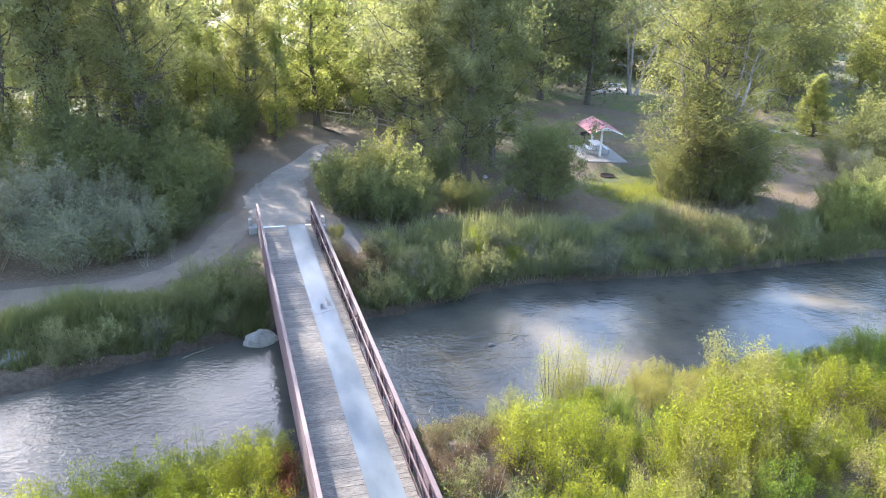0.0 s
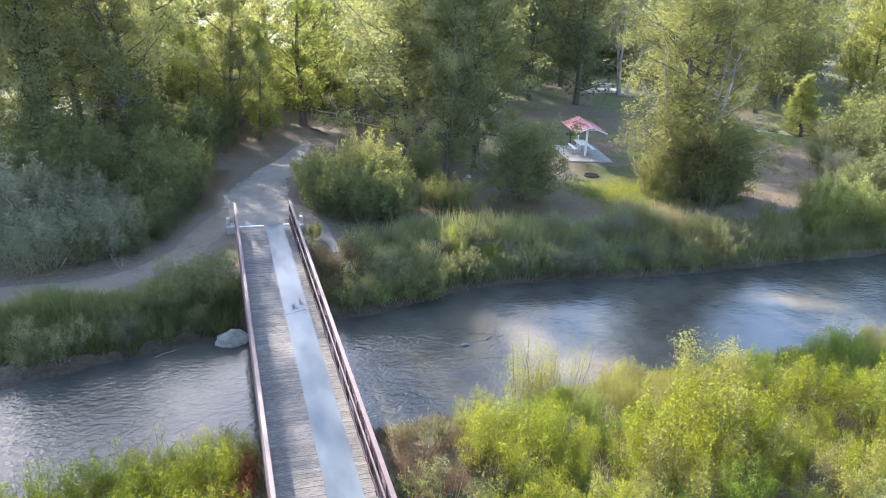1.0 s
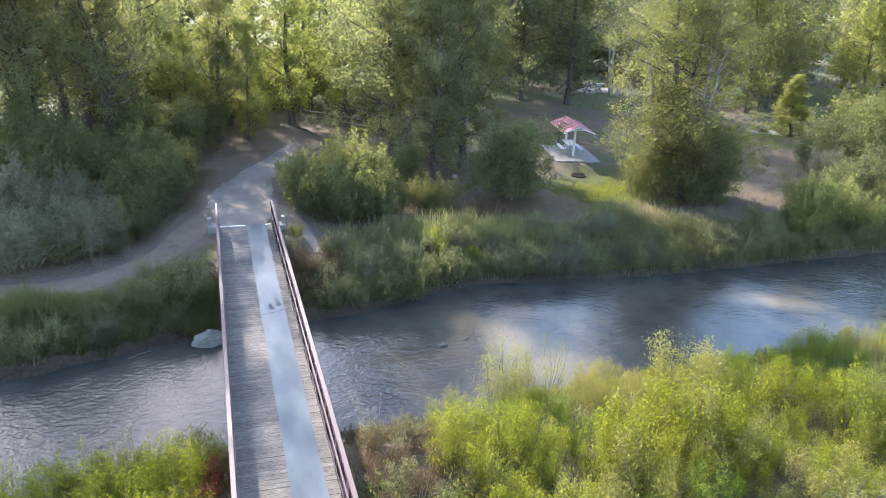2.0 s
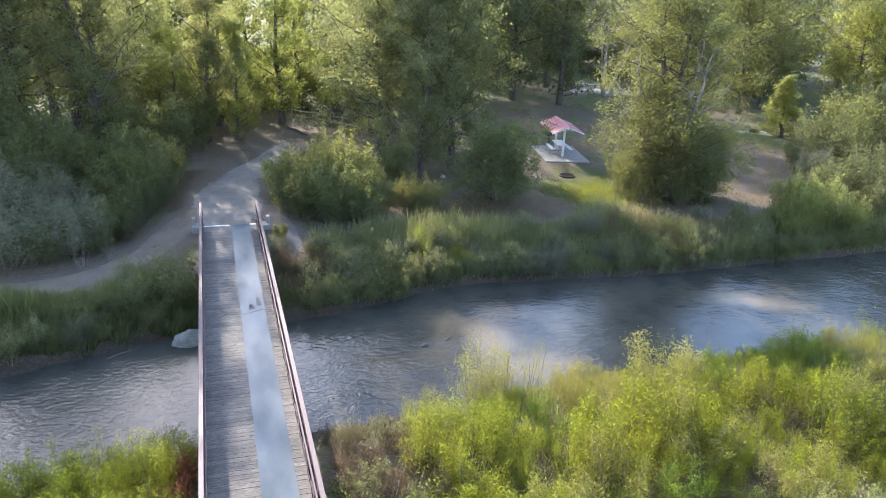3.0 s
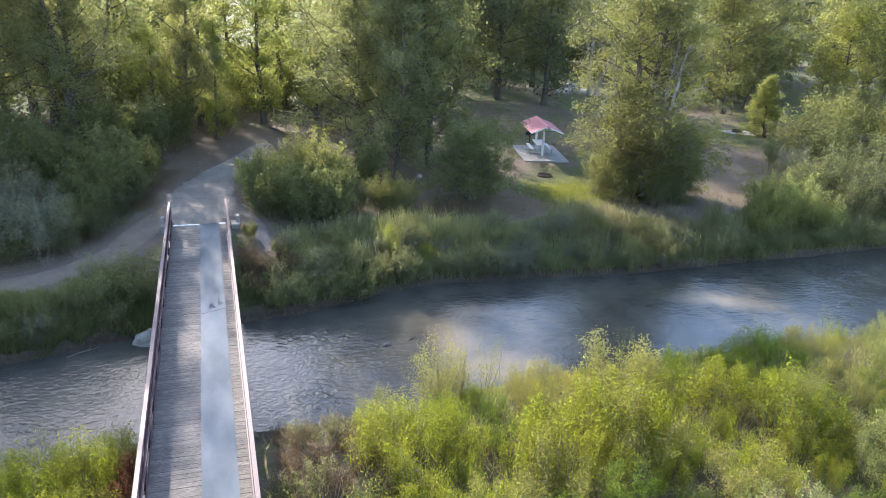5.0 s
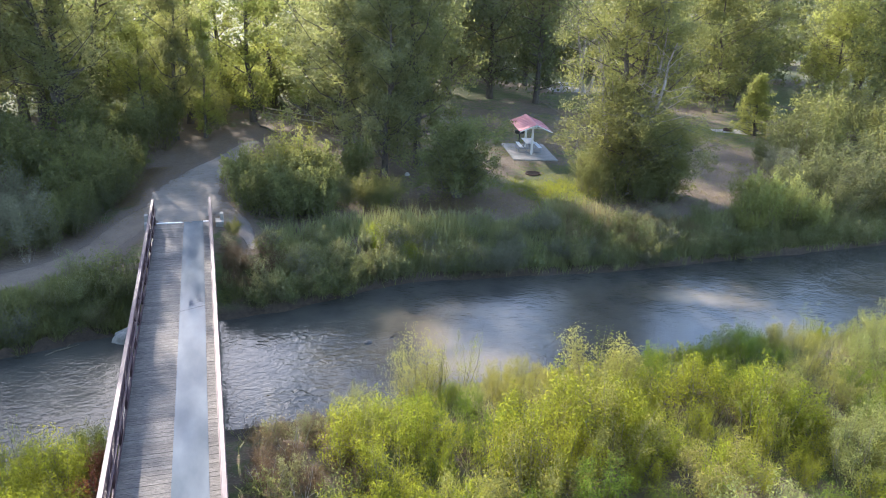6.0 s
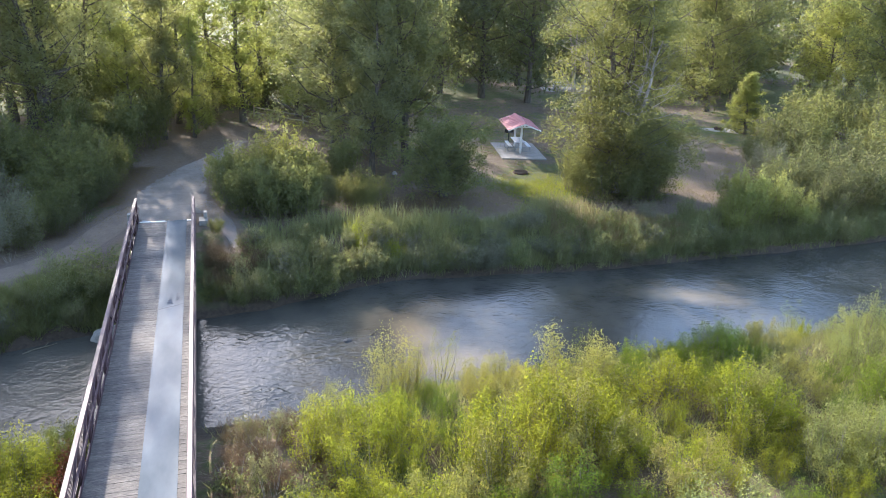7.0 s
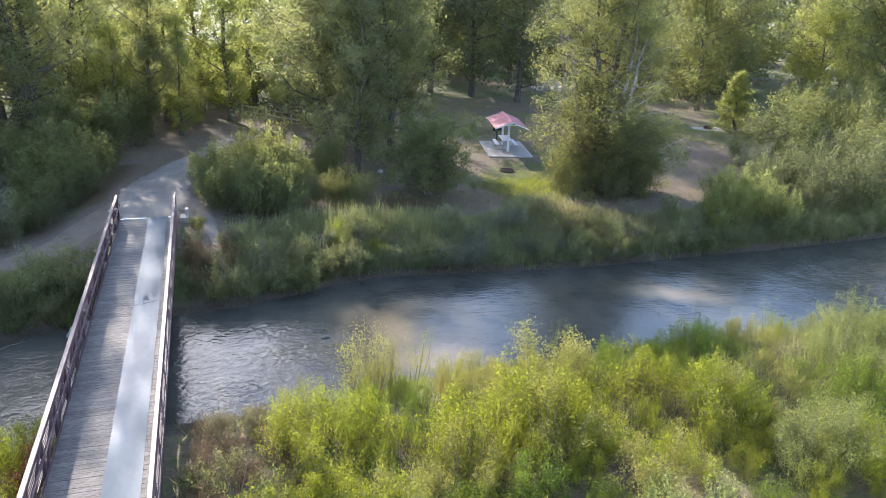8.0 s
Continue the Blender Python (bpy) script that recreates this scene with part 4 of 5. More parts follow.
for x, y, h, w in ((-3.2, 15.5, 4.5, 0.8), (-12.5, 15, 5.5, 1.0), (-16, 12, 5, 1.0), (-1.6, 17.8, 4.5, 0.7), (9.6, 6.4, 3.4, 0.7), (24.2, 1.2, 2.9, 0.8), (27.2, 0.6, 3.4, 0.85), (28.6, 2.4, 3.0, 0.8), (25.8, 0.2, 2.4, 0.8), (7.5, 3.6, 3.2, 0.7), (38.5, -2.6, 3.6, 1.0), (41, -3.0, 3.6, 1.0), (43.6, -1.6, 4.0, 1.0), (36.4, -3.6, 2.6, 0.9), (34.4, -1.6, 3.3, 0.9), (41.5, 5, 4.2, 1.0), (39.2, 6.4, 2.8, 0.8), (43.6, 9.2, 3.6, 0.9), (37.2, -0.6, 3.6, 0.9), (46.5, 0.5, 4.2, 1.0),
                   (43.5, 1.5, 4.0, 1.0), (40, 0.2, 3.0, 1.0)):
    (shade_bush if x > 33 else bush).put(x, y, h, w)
# At (6.2, 5.0) the yellow-green colour stands in for a bush's sunlit top.
for x, y, h, w in ((6.2, 5.0, 4.3, 0.5), (45, 8, 5.2, 1.0), (48.5, 11, 5.4, 1.0), (52, 8, 5.0, 1.1), (55, 13, 5.5, 1.1), (53.5, 17, 5.2, 1.0), (58, 6, 5, 1.2), (23.4, 2.8, 3.4, 0.75),
                   (-6.5, 25, 5.5, 1.0), (-2.5, 30, 6, 1.1), (2.0, 23.2, 4.0, 0.7), (-10.5, 30, 6.5, 1.1), (12, 26.5, 5, 0.9), (48, 4, 4.5, 1.1)):
    sunbush.put(x, y, h, w)
for x, y, h, w in ((-7.1, -1.7, 3.0, 0.95), (-9.6, -2.5, 3.4, 1.05), (-13.2, -2.2, 3.6, 1.05), (-8.6, 1.0, 3.9, 0.9), (-11.6, 1.2, 4.2, 1.0), (-16.4, -1, 3.8, 1.05), (38.2, 3.4, 2.6, 0.9)):
    olive.put(x, y, h, w)
for x, y, h, w in ((29.8, -4.6, 2.8, 1.0), (31.4, -3.9, 3.3, 1.0), (32.8, -4.2, 3.0, 1.0), (30.6, -3.2, 2.9, 1.0), (33.8, -4.8, 2.5, 1.0)):
    spiky.put(x, y, h, w)

for x, y, h, w in ((3.6, 35, 5.0, 1.0), (6.8, 33.5, 4.6, 1.0), (10.2, 32, 4.6, 1.0), (13.5, 31.5, 5.0, 1.0), (0.4, 33, 5.5, 1.0), (47, 38, 6, 1.1), (53, 36, 6, 1.2), (62, 40, 7, 1.3)):
    (bush if x > 40 else sunbush).put(x, y, h, w)
for x, y, h, w in ((5, 40, 6, 1.2), (9.5, 39, 6, 1.2), (14, 38.5, 6, 1.2), (0, 40, 6, 1.2), (57, 47, 7, 1.3), (64, 56, 8, 1.3), (70, 48, 8, 1.3), (50, 55, 7, 1.3)):
    thicket.put(x, y, h, w)
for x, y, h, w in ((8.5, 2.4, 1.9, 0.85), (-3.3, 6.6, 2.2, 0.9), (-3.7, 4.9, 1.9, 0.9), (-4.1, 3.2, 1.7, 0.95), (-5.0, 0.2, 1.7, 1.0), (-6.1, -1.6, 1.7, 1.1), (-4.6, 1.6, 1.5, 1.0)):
    shade_bush.put(x, y, h, w, label="low dark green bush, shade of taller ones put into its leaf colour")
for x, y, h in ((-2.5, -5.6, 1.5), (-3.3, -6.0, 1.6), (-2.3, -6.9, 1.5), (-3.8, -7.0, 1.4), (-4.9, -7.4, 1.3), (-6.0, -7.8, 1.2), (2.0, -7.2, 0.9), (2.8, -7.3, 1.0), (3.5, -7.2, 1.0), (1.9, -6.5, 0.9), (4.2, -7.0, 1.1)):
    bank_shrub.put(x, y, h, 1.0)

for x, y, h, w in ((5.9, 4.4, 4.9, 1.2), (6.5, 4.9, 4.7, 1.1), (5.2, 4.2, 4.3, 1.2)):
    sapling.put(x, y, h, w, label="bright yellow-green young willow standing behind the bush")
for x, y, h, w in ((5.0, 2.6, 3.9, 0.7), (9.6, 2.2, 2.2, 0.95), (10.7, 2.0, 2.1, 0.95), (10.1, 1.5, 1.6, 1.0)):
    sunbush.put(x, y, h, w)

# low growth along the far bank
rng = np.random.default_rng(8)
for k in range(290):
    x = (rng.uniform(2.9, 47) if k < 240 else rng.uniform(3.6, 15)) if k > 48 else rng.uniform(-15, -1.7)
    far = float(np.interp(x, FAR_X, FAR_Y))
    y = far + 0.3 + abs(rng.normal(0, 1)) * 2.0 if k % 3 else far + rng.uniform(0.15, 0.45)
    if 0 < x < 3.7 and y > -6 or -5.2 < x < -1.5 and y > -4.2 or x < -5 and y > far + 2.4 or abs(x + 11.2) < 1.3 and y < -8.6 or y > (0.6 if 3.8 < x < 10 else -1.4):
        continue
    y += 0.3 if x < -4.5 else 0.0
    kind = grey_shrub if 13 < x < 18.5 and rng.uniform() < 0.75 or rng.uniform() < 0.08 else bank_shrub
    kind.put(x, y, rng.uniform(0.8, 1.45), rng.uniform(0.9, 1.3))
for x, y, h in ((8.6, -3.6, 1.4), (8.9, -4.2, 1.2), (10.2, -4.6, 1.2), (10.6, -4.9, 1.1)):
    yellow_shrub.put(x, y, h)
for x, y, h in ((1.95, -3.0, 0.8), (2.1, -4.2, 1.0), (2.7, -5.2, 1.1), (3.3, -5.8, 1.1), (2.2, -5.6, 1.1), (3.7, -4.4, 1.0), (2.4, -6.6, 1.0), (1.9, -5.0, 1.0), (3.9, -5.2, 1.0), (3.4, -3.4, 0.8), (1.9, -6.2, 0.9)):
    (rust_weed if y < -3.5 else dry_shrub).put(x, y, h)

sunbush.put(2.25, -1.5, 0.95, 1.0, label="low yellow-green shrub beside the bridge end")

# willows of the near bank: mounds of one look, with hollows between
rng = np.random.default_rng(9)
mounds = []
for k in range(900):
    x, y = rng.uniform(-14, 34), rng.uniform(-28, -14)
    if all((x - a) ** 2 + (y - b) ** 2 > 2.1 ** 2 for a, b, *_ in mounds):
        lot, right = rng.uniform(), min(1.0, max(0.0, (x - 6) / 18))
        green = 0.24 + 0.3 * (12 < x < 21 and y > -18) + 0.12 * (x < 11)
        look_of = deep if lot < green else paler if lot < green + 0.08 + 0.5 * right else tawny if lot > 0.94 - 0.06 * right else willow
        mounds.append((x, y, rng.uniform(1.9, 3.0) * (0.85 if look_of is deep else 1.0), look_of))
spots = []
for k in range(6000):
    x, y = rng.uniform(-13.5, 34), rng.uniform(-28, -14)
    near = float(np.interp(x, NEAR_X, NEAR_Y))
    gap = near - y
    if gap < 0.5 or -2.2 < x < 2.6 or y < -24.8 - 0.25 * x + 0.4 * min(0, x + 5) or x > 31.0 + 1.02 * (y + 16.1) or x < -13.5 or (0 < x < 4.6 and gap < 6.5):
        continue
    if all((x - a) ** 2 + (y - b) ** 2 > (1.05 if x > 0 else 0.85) ** 2 for a, b in spots):
        spots.append((x, y))
        away, top, kind = min(((math.hypot(x - a, y - b), h, q) for a, b, h, q in mounds), key=lambda r: r[0])
        tall = top * max(0.55, 1.05 - 0.4 * away ** 1.5) * rng.uniform(0.88, 1.12) * (0.5 + 0.5 * min(1, gap / 3.0)) * (0.85 if 10 < x < 24 and gap < 4 else 1.0)
        if x < 0:
            kind, tall = (tawny if rng.uniform() < 0.12 else willow), 1.0 + 0.55 * tall
        kind.put(x, y, tall, rng.uniform(0.95, 1.3))
for x, y, h in ((9.2, -16.1, 2.7), (14.5, -16.2, 2.0), (20.3, -16.0, 2.0), (-4.2, -17.8, 2.2), (23.6, -16.2, 2.1)):
    sapling.put(x, y, h)
for x, y, h in ((7.25, -16.25, 2.9), (7.8, -16.0, 3.0), (8.35, -16.2, 2.5), (7.6, -16.7, 2.6)):
    tongue.put(x, y, h)
for x, y, h in ((8.9, -22.9, 2.3), (12.0, -21.6, 2.4), (13.5, -24.2, 2.2), (17.5, -21.0, 2.2), (6.8, -23.2, 2.0)):
    tawny.put(x, y, h, 1.15)
for x, y, h in ((18.8, -23.2, 2.0), (19.6, -24.0, 2.1), (18.2, -24.2, 1.9), (20.4, -23.0, 1.9)):
    paler.put(x, y, h, 1.2)
for x, y, h in ((-7.2, -19.3, 2.1), (-7.9, -19.8, 2.2), (-6.3, -19.0, 2.0), (-8.7, -20.3, 2.2), (-5.3, -18.7, 2.0)):
    willow.put(x, y, h, 1.2)
for x, y in ((-1.95, -18.9), (-2.05, -20.2)):
    red_shrub.put(x, y, 1.15)
for x, y, h in ((2.2, -17.2, 0.8), (3.2, -17.4, 0.9), (2.4, -18.6, 1.0), (4.2, -17.2, 0.9), (2.2, -20.2, 1.1), (3.0, -19.4, 1.0), (3.9, -18.6, 1.1), (3.4, -20.6, 1.2), (2.4, -21.6, 1.1), (4.4, -19.8, 1.2), (3.6, -22.4, 1.2), (2.6, -22.6, 1.1), (4.6, -21.2, 1.2), (4.5, -18.4, 0.9), (2.3, -19.4, 0.9)):
    rust_weed.put(x, y, h * 0.7, 1.3)
for x, y, h in ((2.6, -17.8, 0.8), (3.5, -18.4, 0.9), (2.3, -20.8, 1.0), (4.1, -21.8, 1.2), (3.0, -20.2, 0.9), (2.5, -23.0, 1.1), (4.3, -17.8, 0.8)):
    bank_shrub.put(x, y, h, 1.1, label="low dark green weedy shrub beside the bridge")
for x, y, h in ((2.5, -18.3, 1.3), (3.1, -19.3, 1.5), (2.3, -20.6, 1.4), (3.0, -21.4, 1.5), (2.1, -17.2, 1.0), (-2.6, -17.2, 1.3), (-4.1, 1.9, 1.1), (-4.5, 1.1, 1.0), (-5.4, -2.4, 0.9), (-6.4, -3.2, 1.0)):
    dead_bush.put(x, y, h)
for x, y, h in ((3.8, -16.9, 0.8), (2.8, -18.0, 0.8)):
    dry_shrub.put(x, y, h, 1.1)


def blades(rng, x, y, height, width, lean=0.3):
    """Grass blades standing at x, y: an array (count, 3, 3)."""
    count = len(x)
    z = land(x, y) - 0.02
    pos = np.stack([x, y, z], axis=1)
    up = np.stack([rng.normal(0, lean, count), rng.normal(0, lean, count), np.ones(count)], axis=1) * height[:, None]
    ang = rng.uniform(0, math.pi, count)
    s = np.stack([np.cos(ang), np.sin(ang), np.zeros(count)], axis=1) * (width * rng.uniform(0.6, 1.3, count))[:, None]
    return np.stack([pos - s / 2, pos + s / 2, pos + up], axis=1)


def build_grass():
    rng = np.random.default_rng(21)
    # tall reeds between the bushes and the river
    tx = rng.uniform(3.9, 46, 6500)
    ty = np.interp(tx, FAR_X, FAR_Y) + np.where(rng.uniform(0, 1, len(tx)) < 0.1, rng.uniform(0.2, 0.7, len(tx)), 0.38 + rng.uniform(0, 1, len(tx)) ** 1.1 * 6.0)
    which = rng.integers(0, len(tx), 88000)
    tuft = (rng.uniform(0.55, 1.25, len(tx)) * (0.6 + 0.4 * smooth(0.2, 1.4, ty - np.interp(tx, FAR_X, FAR_Y))))[which]
    x, y = tx[which] + rng.normal(0, 0.13, len(which)), ty[which] + rng.normal(0, 0.13, len(which))
    thick = wave(x, y, 0.8, 0.9) + 0.5 * wave(x, y, 2.1, 0.2) + rng.normal(0, 0.4, len(x))
    keep = (thick > -0.8) & (y < 0.2 + 0.8 * wave(x, y, 0.7) - 1.5 * np.exp(-((x - 15) / 5) ** 2) - 2.6 * smooth(19, 24, x))
    x, y, tuft = x[keep], y[keep], tuft[keep]
    tan = (np.abs(x - 22.5) < 3.6 + 0.8 * wave(x, y, 1.0)) & (y > -5.5) & (rng.uniform(0, 1, len(x)) < 0.85)
    h = rng.uniform(0.65, 1.1, len(x)) * tuft * (0.9 + 0.4 * wave(x, y, 0.6, 2.2)) * (0.8 + 0.35 * smooth(-4.5, -1.5, y))
    tagged(new("reed_bed", flakes("reed_bed", blades(rng, x[~tan], y[~tan], h[~tan] * 1.1, 0.042, 0.24), LEAF_REED)), "tall green reeds and grass along the far bank", "reeds", kind="stuff")
    tagged(new("dry_grass", flakes("dry_grass", blades(rng, x[tan], y[tan], h[tan], 0.045, 0.26), LEAF_DRY)), "tall tan dry grass on the far bank", "grass", kind="stuff")
    # left of the bridge, between the track and the water
    x = rng.uniform(-16, -1.6, 24000)
    far = np.interp(x, FAR_X, FAR_Y)
    y = far + 0.25 + 0.4 * smooth(-3.5, -6.0, x) + rng.uniform(0, 2.9, len(x)) + 0.5 * wave(x, x * 0.3, 1.1, 0.5) + 0.35 * wave(x, x * 0.7, 3.3, 1.5)
    h = rng.uniform(0.25, 0.85, len(x)) * (0.9 + 0.35 * wave(x, y, 1.3, 0.6))
    tagged(new("bank_grass", flakes("bank_grass", blades(rng, x, y, h, 0.04, 0.45), LEAF_DARK)), "rank green grass on the bank beside the bridge", "grass", kind="stuff")
    # lawn
    x, y = rng.uniform(9, 54, 74000), rng.uniform(-1.5, 33, 74000)
    x, y = np.concatenate([x, rng.normal(21.5, 2.4, 7000)]), np.concatenate([y, rng.normal(3.8, 1.7, 7000)])
    keep = (0.1 - 1.0 * np.exp(-((x - 15.5) ** 2 / 30 + (y - 1.2) ** 2 / 6)) + 0.7 * np.exp(-((x - 22) ** 2 / 10 + (y - 3.5) ** 2 / 8)) + wave(x, y, 0.33, 1.7) * 0.6 + 0.6 * wave(x, y, 0.9, 0.3) + 0.6 * wave(x, y, 2.3, 1.1) + rng.normal(0, 0.3, len(x)) > 0.15)
    x, y = x[keep], y[keep]
    tagged(new("lawn_grass", flakes("lawn_grass", blades(rng, x, y, rng.uniform(0.04, 0.13, len(x)) * (1 + 0.5 * np.exp(-((x - 22) ** 2 / 10 + (y - 3.5) ** 2 / 8))), 0.04, 0.6), LEAF_LAWN)), "thin patchy lawn grass among the trees", "grass", kind="stuff")
    # bleached tufts on the bare ground
    tx, ty = rng.uniform(10, 46, 2400), rng.uniform(-2.0, 26, 2400)
    which = rng.integers(0, len(tx), 24000)
    x, y = tx[which] + rng.normal(0, 0.16, len(which)), ty[which] + rng.normal(0, 0.12, len(which))
    keep = wave(x, y, 0.5, 0.8) + 0.5 * wave(x, y, 1.7, 2.2) > -0.35
    x, y = x[keep], y[keep]
    tagged(new("straw_tufts", flakes("straw_tufts", blades(rng, x, y, rng.uniform(0.05, 0.16, len(x)), 0.045, 0.9), LEAF_DRY)), "short bleached grass tufts on bare ground", "grass", kind="stuff")
    # near bank
    x = rng.uniform(-12, 32, 40000)
    y = np.interp(x, NEAR_X, NEAR_Y) - 0.1 - rng.uniform(0, 1, len(x)) ** 1.5 * 7
    keep = (np.abs(x) > 1.5) & ((np.abs(x - 3.2) > 1.9) | (rng.uniform(0, 1, len(x)) < 0.1))
    x, y = x[keep], y[keep]
    tagged(new("shore_grass", flakes("shore_grass", blades(rng, x, y, rng.uniform(0.15, 0.5, len(x)), 0.034, 0.45), LEAF_REED)), "green grass along the near shore", "grass", kind="stuff")

    # fallen leaves under the trees and along the path
    x, y = rng.uniform(-9, 44, 120000), rng.uniform(-0.5, 30, 120000)
    off = np.abs(x - np.interp(y, (0, 4, 9.8, 12.3, 15.1, 17.8, 19.6), (0, 0, 0.6, 1.8, 3.0, 3.9, 4.8))) - 0.6 * smooth(10, 6, y)
    keep = (wave(x, y, 0.8, 2.6) + rng.normal(0, 0.5, len(x)) > 0.0) & ((off > 1.0) | (rng.uniform(0, 1, len(x)) < 0.12))
    x, y = x[keep], y[keep]
    off = off[keep]
    # thick drifts of them on the bare earth beside the lawn and beside the path
    x = np.concatenate([x, rng.normal(13.2, 1.5, 6000), rng.normal(-3.1, 0.45, 4000)])
    y = np.concatenate([y, rng.normal(1.2, 1.1, 6000), rng.uniform(4, 12.5, 4000)])
    x[-4000:] += 0.28 * np.maximum(0, y[-4000:] - 8)
    off = np.concatenate([off, np.full(10000, 9.0)])
    pos = np.stack([x, y, land(x, y) + 0.012 + 0.03 * (off < 2)], axis=1)
    flat = np.stack([rng.normal(0, 1, len(x)), rng.normal(0, 1, len(x)), rng.normal(0.1, 0.15, len(x))], axis=1)
    leaf = leaf_flakes(rng, pos, flat * 3, 0.11, 0.08, 0.1)
    leaf[:, :, 2] = pos[:, None, 2] + np.abs(leaf[:, :, 2] - pos[:, None, 2]) * 0.4
    tagged(new("leaf_litter", flakes("leaf_litter", leaf, LITTER)), "brown fallen leaves scattered under the trees", "leaf litter", kind="stuff")


build_grass()

# ---- picnic ground ----


def picnic_table(m, label, pale=True):
    """A table with two benches on bent tube frames; long side along y."""
    t = thing("picnic_table", m, label, "picnic table", "picnic tables")
    top = TABLE_TOP if pale else GREY_STEEL
    for k in range(3):
        x = -0.26 + k * 0.26
        part("top_board", one_box((x - 0.12, -0.92, 0.72), (x + 0.12, 0.92, 0.765), 0.006), top, t)
    for s in (-1, 1):
        part("bench", one_box((s * 0.68 - 0.13, -0.92, 0.42), (s * 0.68 + 0.13, 0.92, 0.465), 0.006), top, t)
        y = s * 0.62
        verts, faces = [], []
        for q in (-1, 1):
            tube(verts, faces, [(q * 0.12, y, 0.70), (q * 0.18, y, 0.35), (q * 0.30, y, 0.06), (q * 0.5, y, 0.035), (q * 0.78, y, 0.04), (q * 0.86, y, 0.12), (q * 0.80, y, 0.40)], [0.03] * 7, 6)
        tube(verts, faces, [(-0.3, y, 0.035), (0.3, y, 0.035)], [0.03, 0.03], 6)
        tube(verts, faces, [(-0.36, y, 0.695), (0.36, y, 0.695)], [0.025, 0.025], 6)
        part("leg_frame", mesh_of("leg_frame", verts, faces, GREY_STEEL), None, t, "bent grey steel tube frame")
    return t


def slab(m, w, d, label):
    t = thing("concrete_slab", m, label, "concrete slab", "picnic slabs")
    part("pad", one_box((-w / 2, -d / 2, -0.12), (w / 2, d / 2, 0.05), 0.015), CONCRETE, t)
    return t


def fire_ring(m, label, r=0.45, h=0.25):
    t = thing("fire_ring", m, label, "fire ring", "fire rings")
    bm = bmesh.new()
    n = 24
    rows = [(r, -0.05), (r, h), (r - 0.025, h), (r - 0.025, h * 0.75)]
    ring = [[bm.verts.new((q * math.cos(2 * math.pi * k / n), q * math.sin(2 * math.pi * k / n), z)) for k in range(n)] for q, z in rows]
    for a, b in zip(ring, ring[1:]):
        for k in range(n):
            bm.faces.new((a[k], a[(k + 1) % n], b[(k + 1) % n], b[k]))
    part("rim", bm, RUST_IRON, t, "rusty dark steel rim")
    bm = bmesh.new()
    bmesh.ops.create_circle(bm, cap_ends=True, segments=24, radius=r - 0.03)
    bmesh.ops.translate(bm, vec=(0, 0, h * 0.8), verts=bm.verts)
    part("ash_bed", bm, SOOT, t, "black ash bed")
    return t


def grill(m):
    t = thing("park_grill", m, "black iron park grill on a post", "grill")
    verts, faces = [], []
    tube(verts, faces, [(0, 0, -0.2), (0, 0, 0.78)], [0.04, 0.04], 8)
    part("post", mesh_of("post", verts, faces, BLACK_IRON), None, t)
    bm = bmesh.new()
    box(bm, (-0.28, -0.2, 0.78), (0.28, 0.2, 0.81))
    for lo, hi in (((-0.28, -0.2, 0.81), (-0.26, 0.2, 1.02)), ((0.26, -0.2, 0.81), (0.28, 0.2, 1.02)), ((-0.26, 0.18, 0.81), (0.26, 0.2, 1.02))):
        box(bm, lo, hi)
    part("firebox", bm, BLACK_IRON, t)
    bm = bmesh.new()
    for k in range(9):
        box(bm, (-0.26, -0.18 + k * 0.04, 0.95), (0.26, -0.17 + k * 0.04, 0.962))
    part("grate", bm, BLACK_IRON, t)


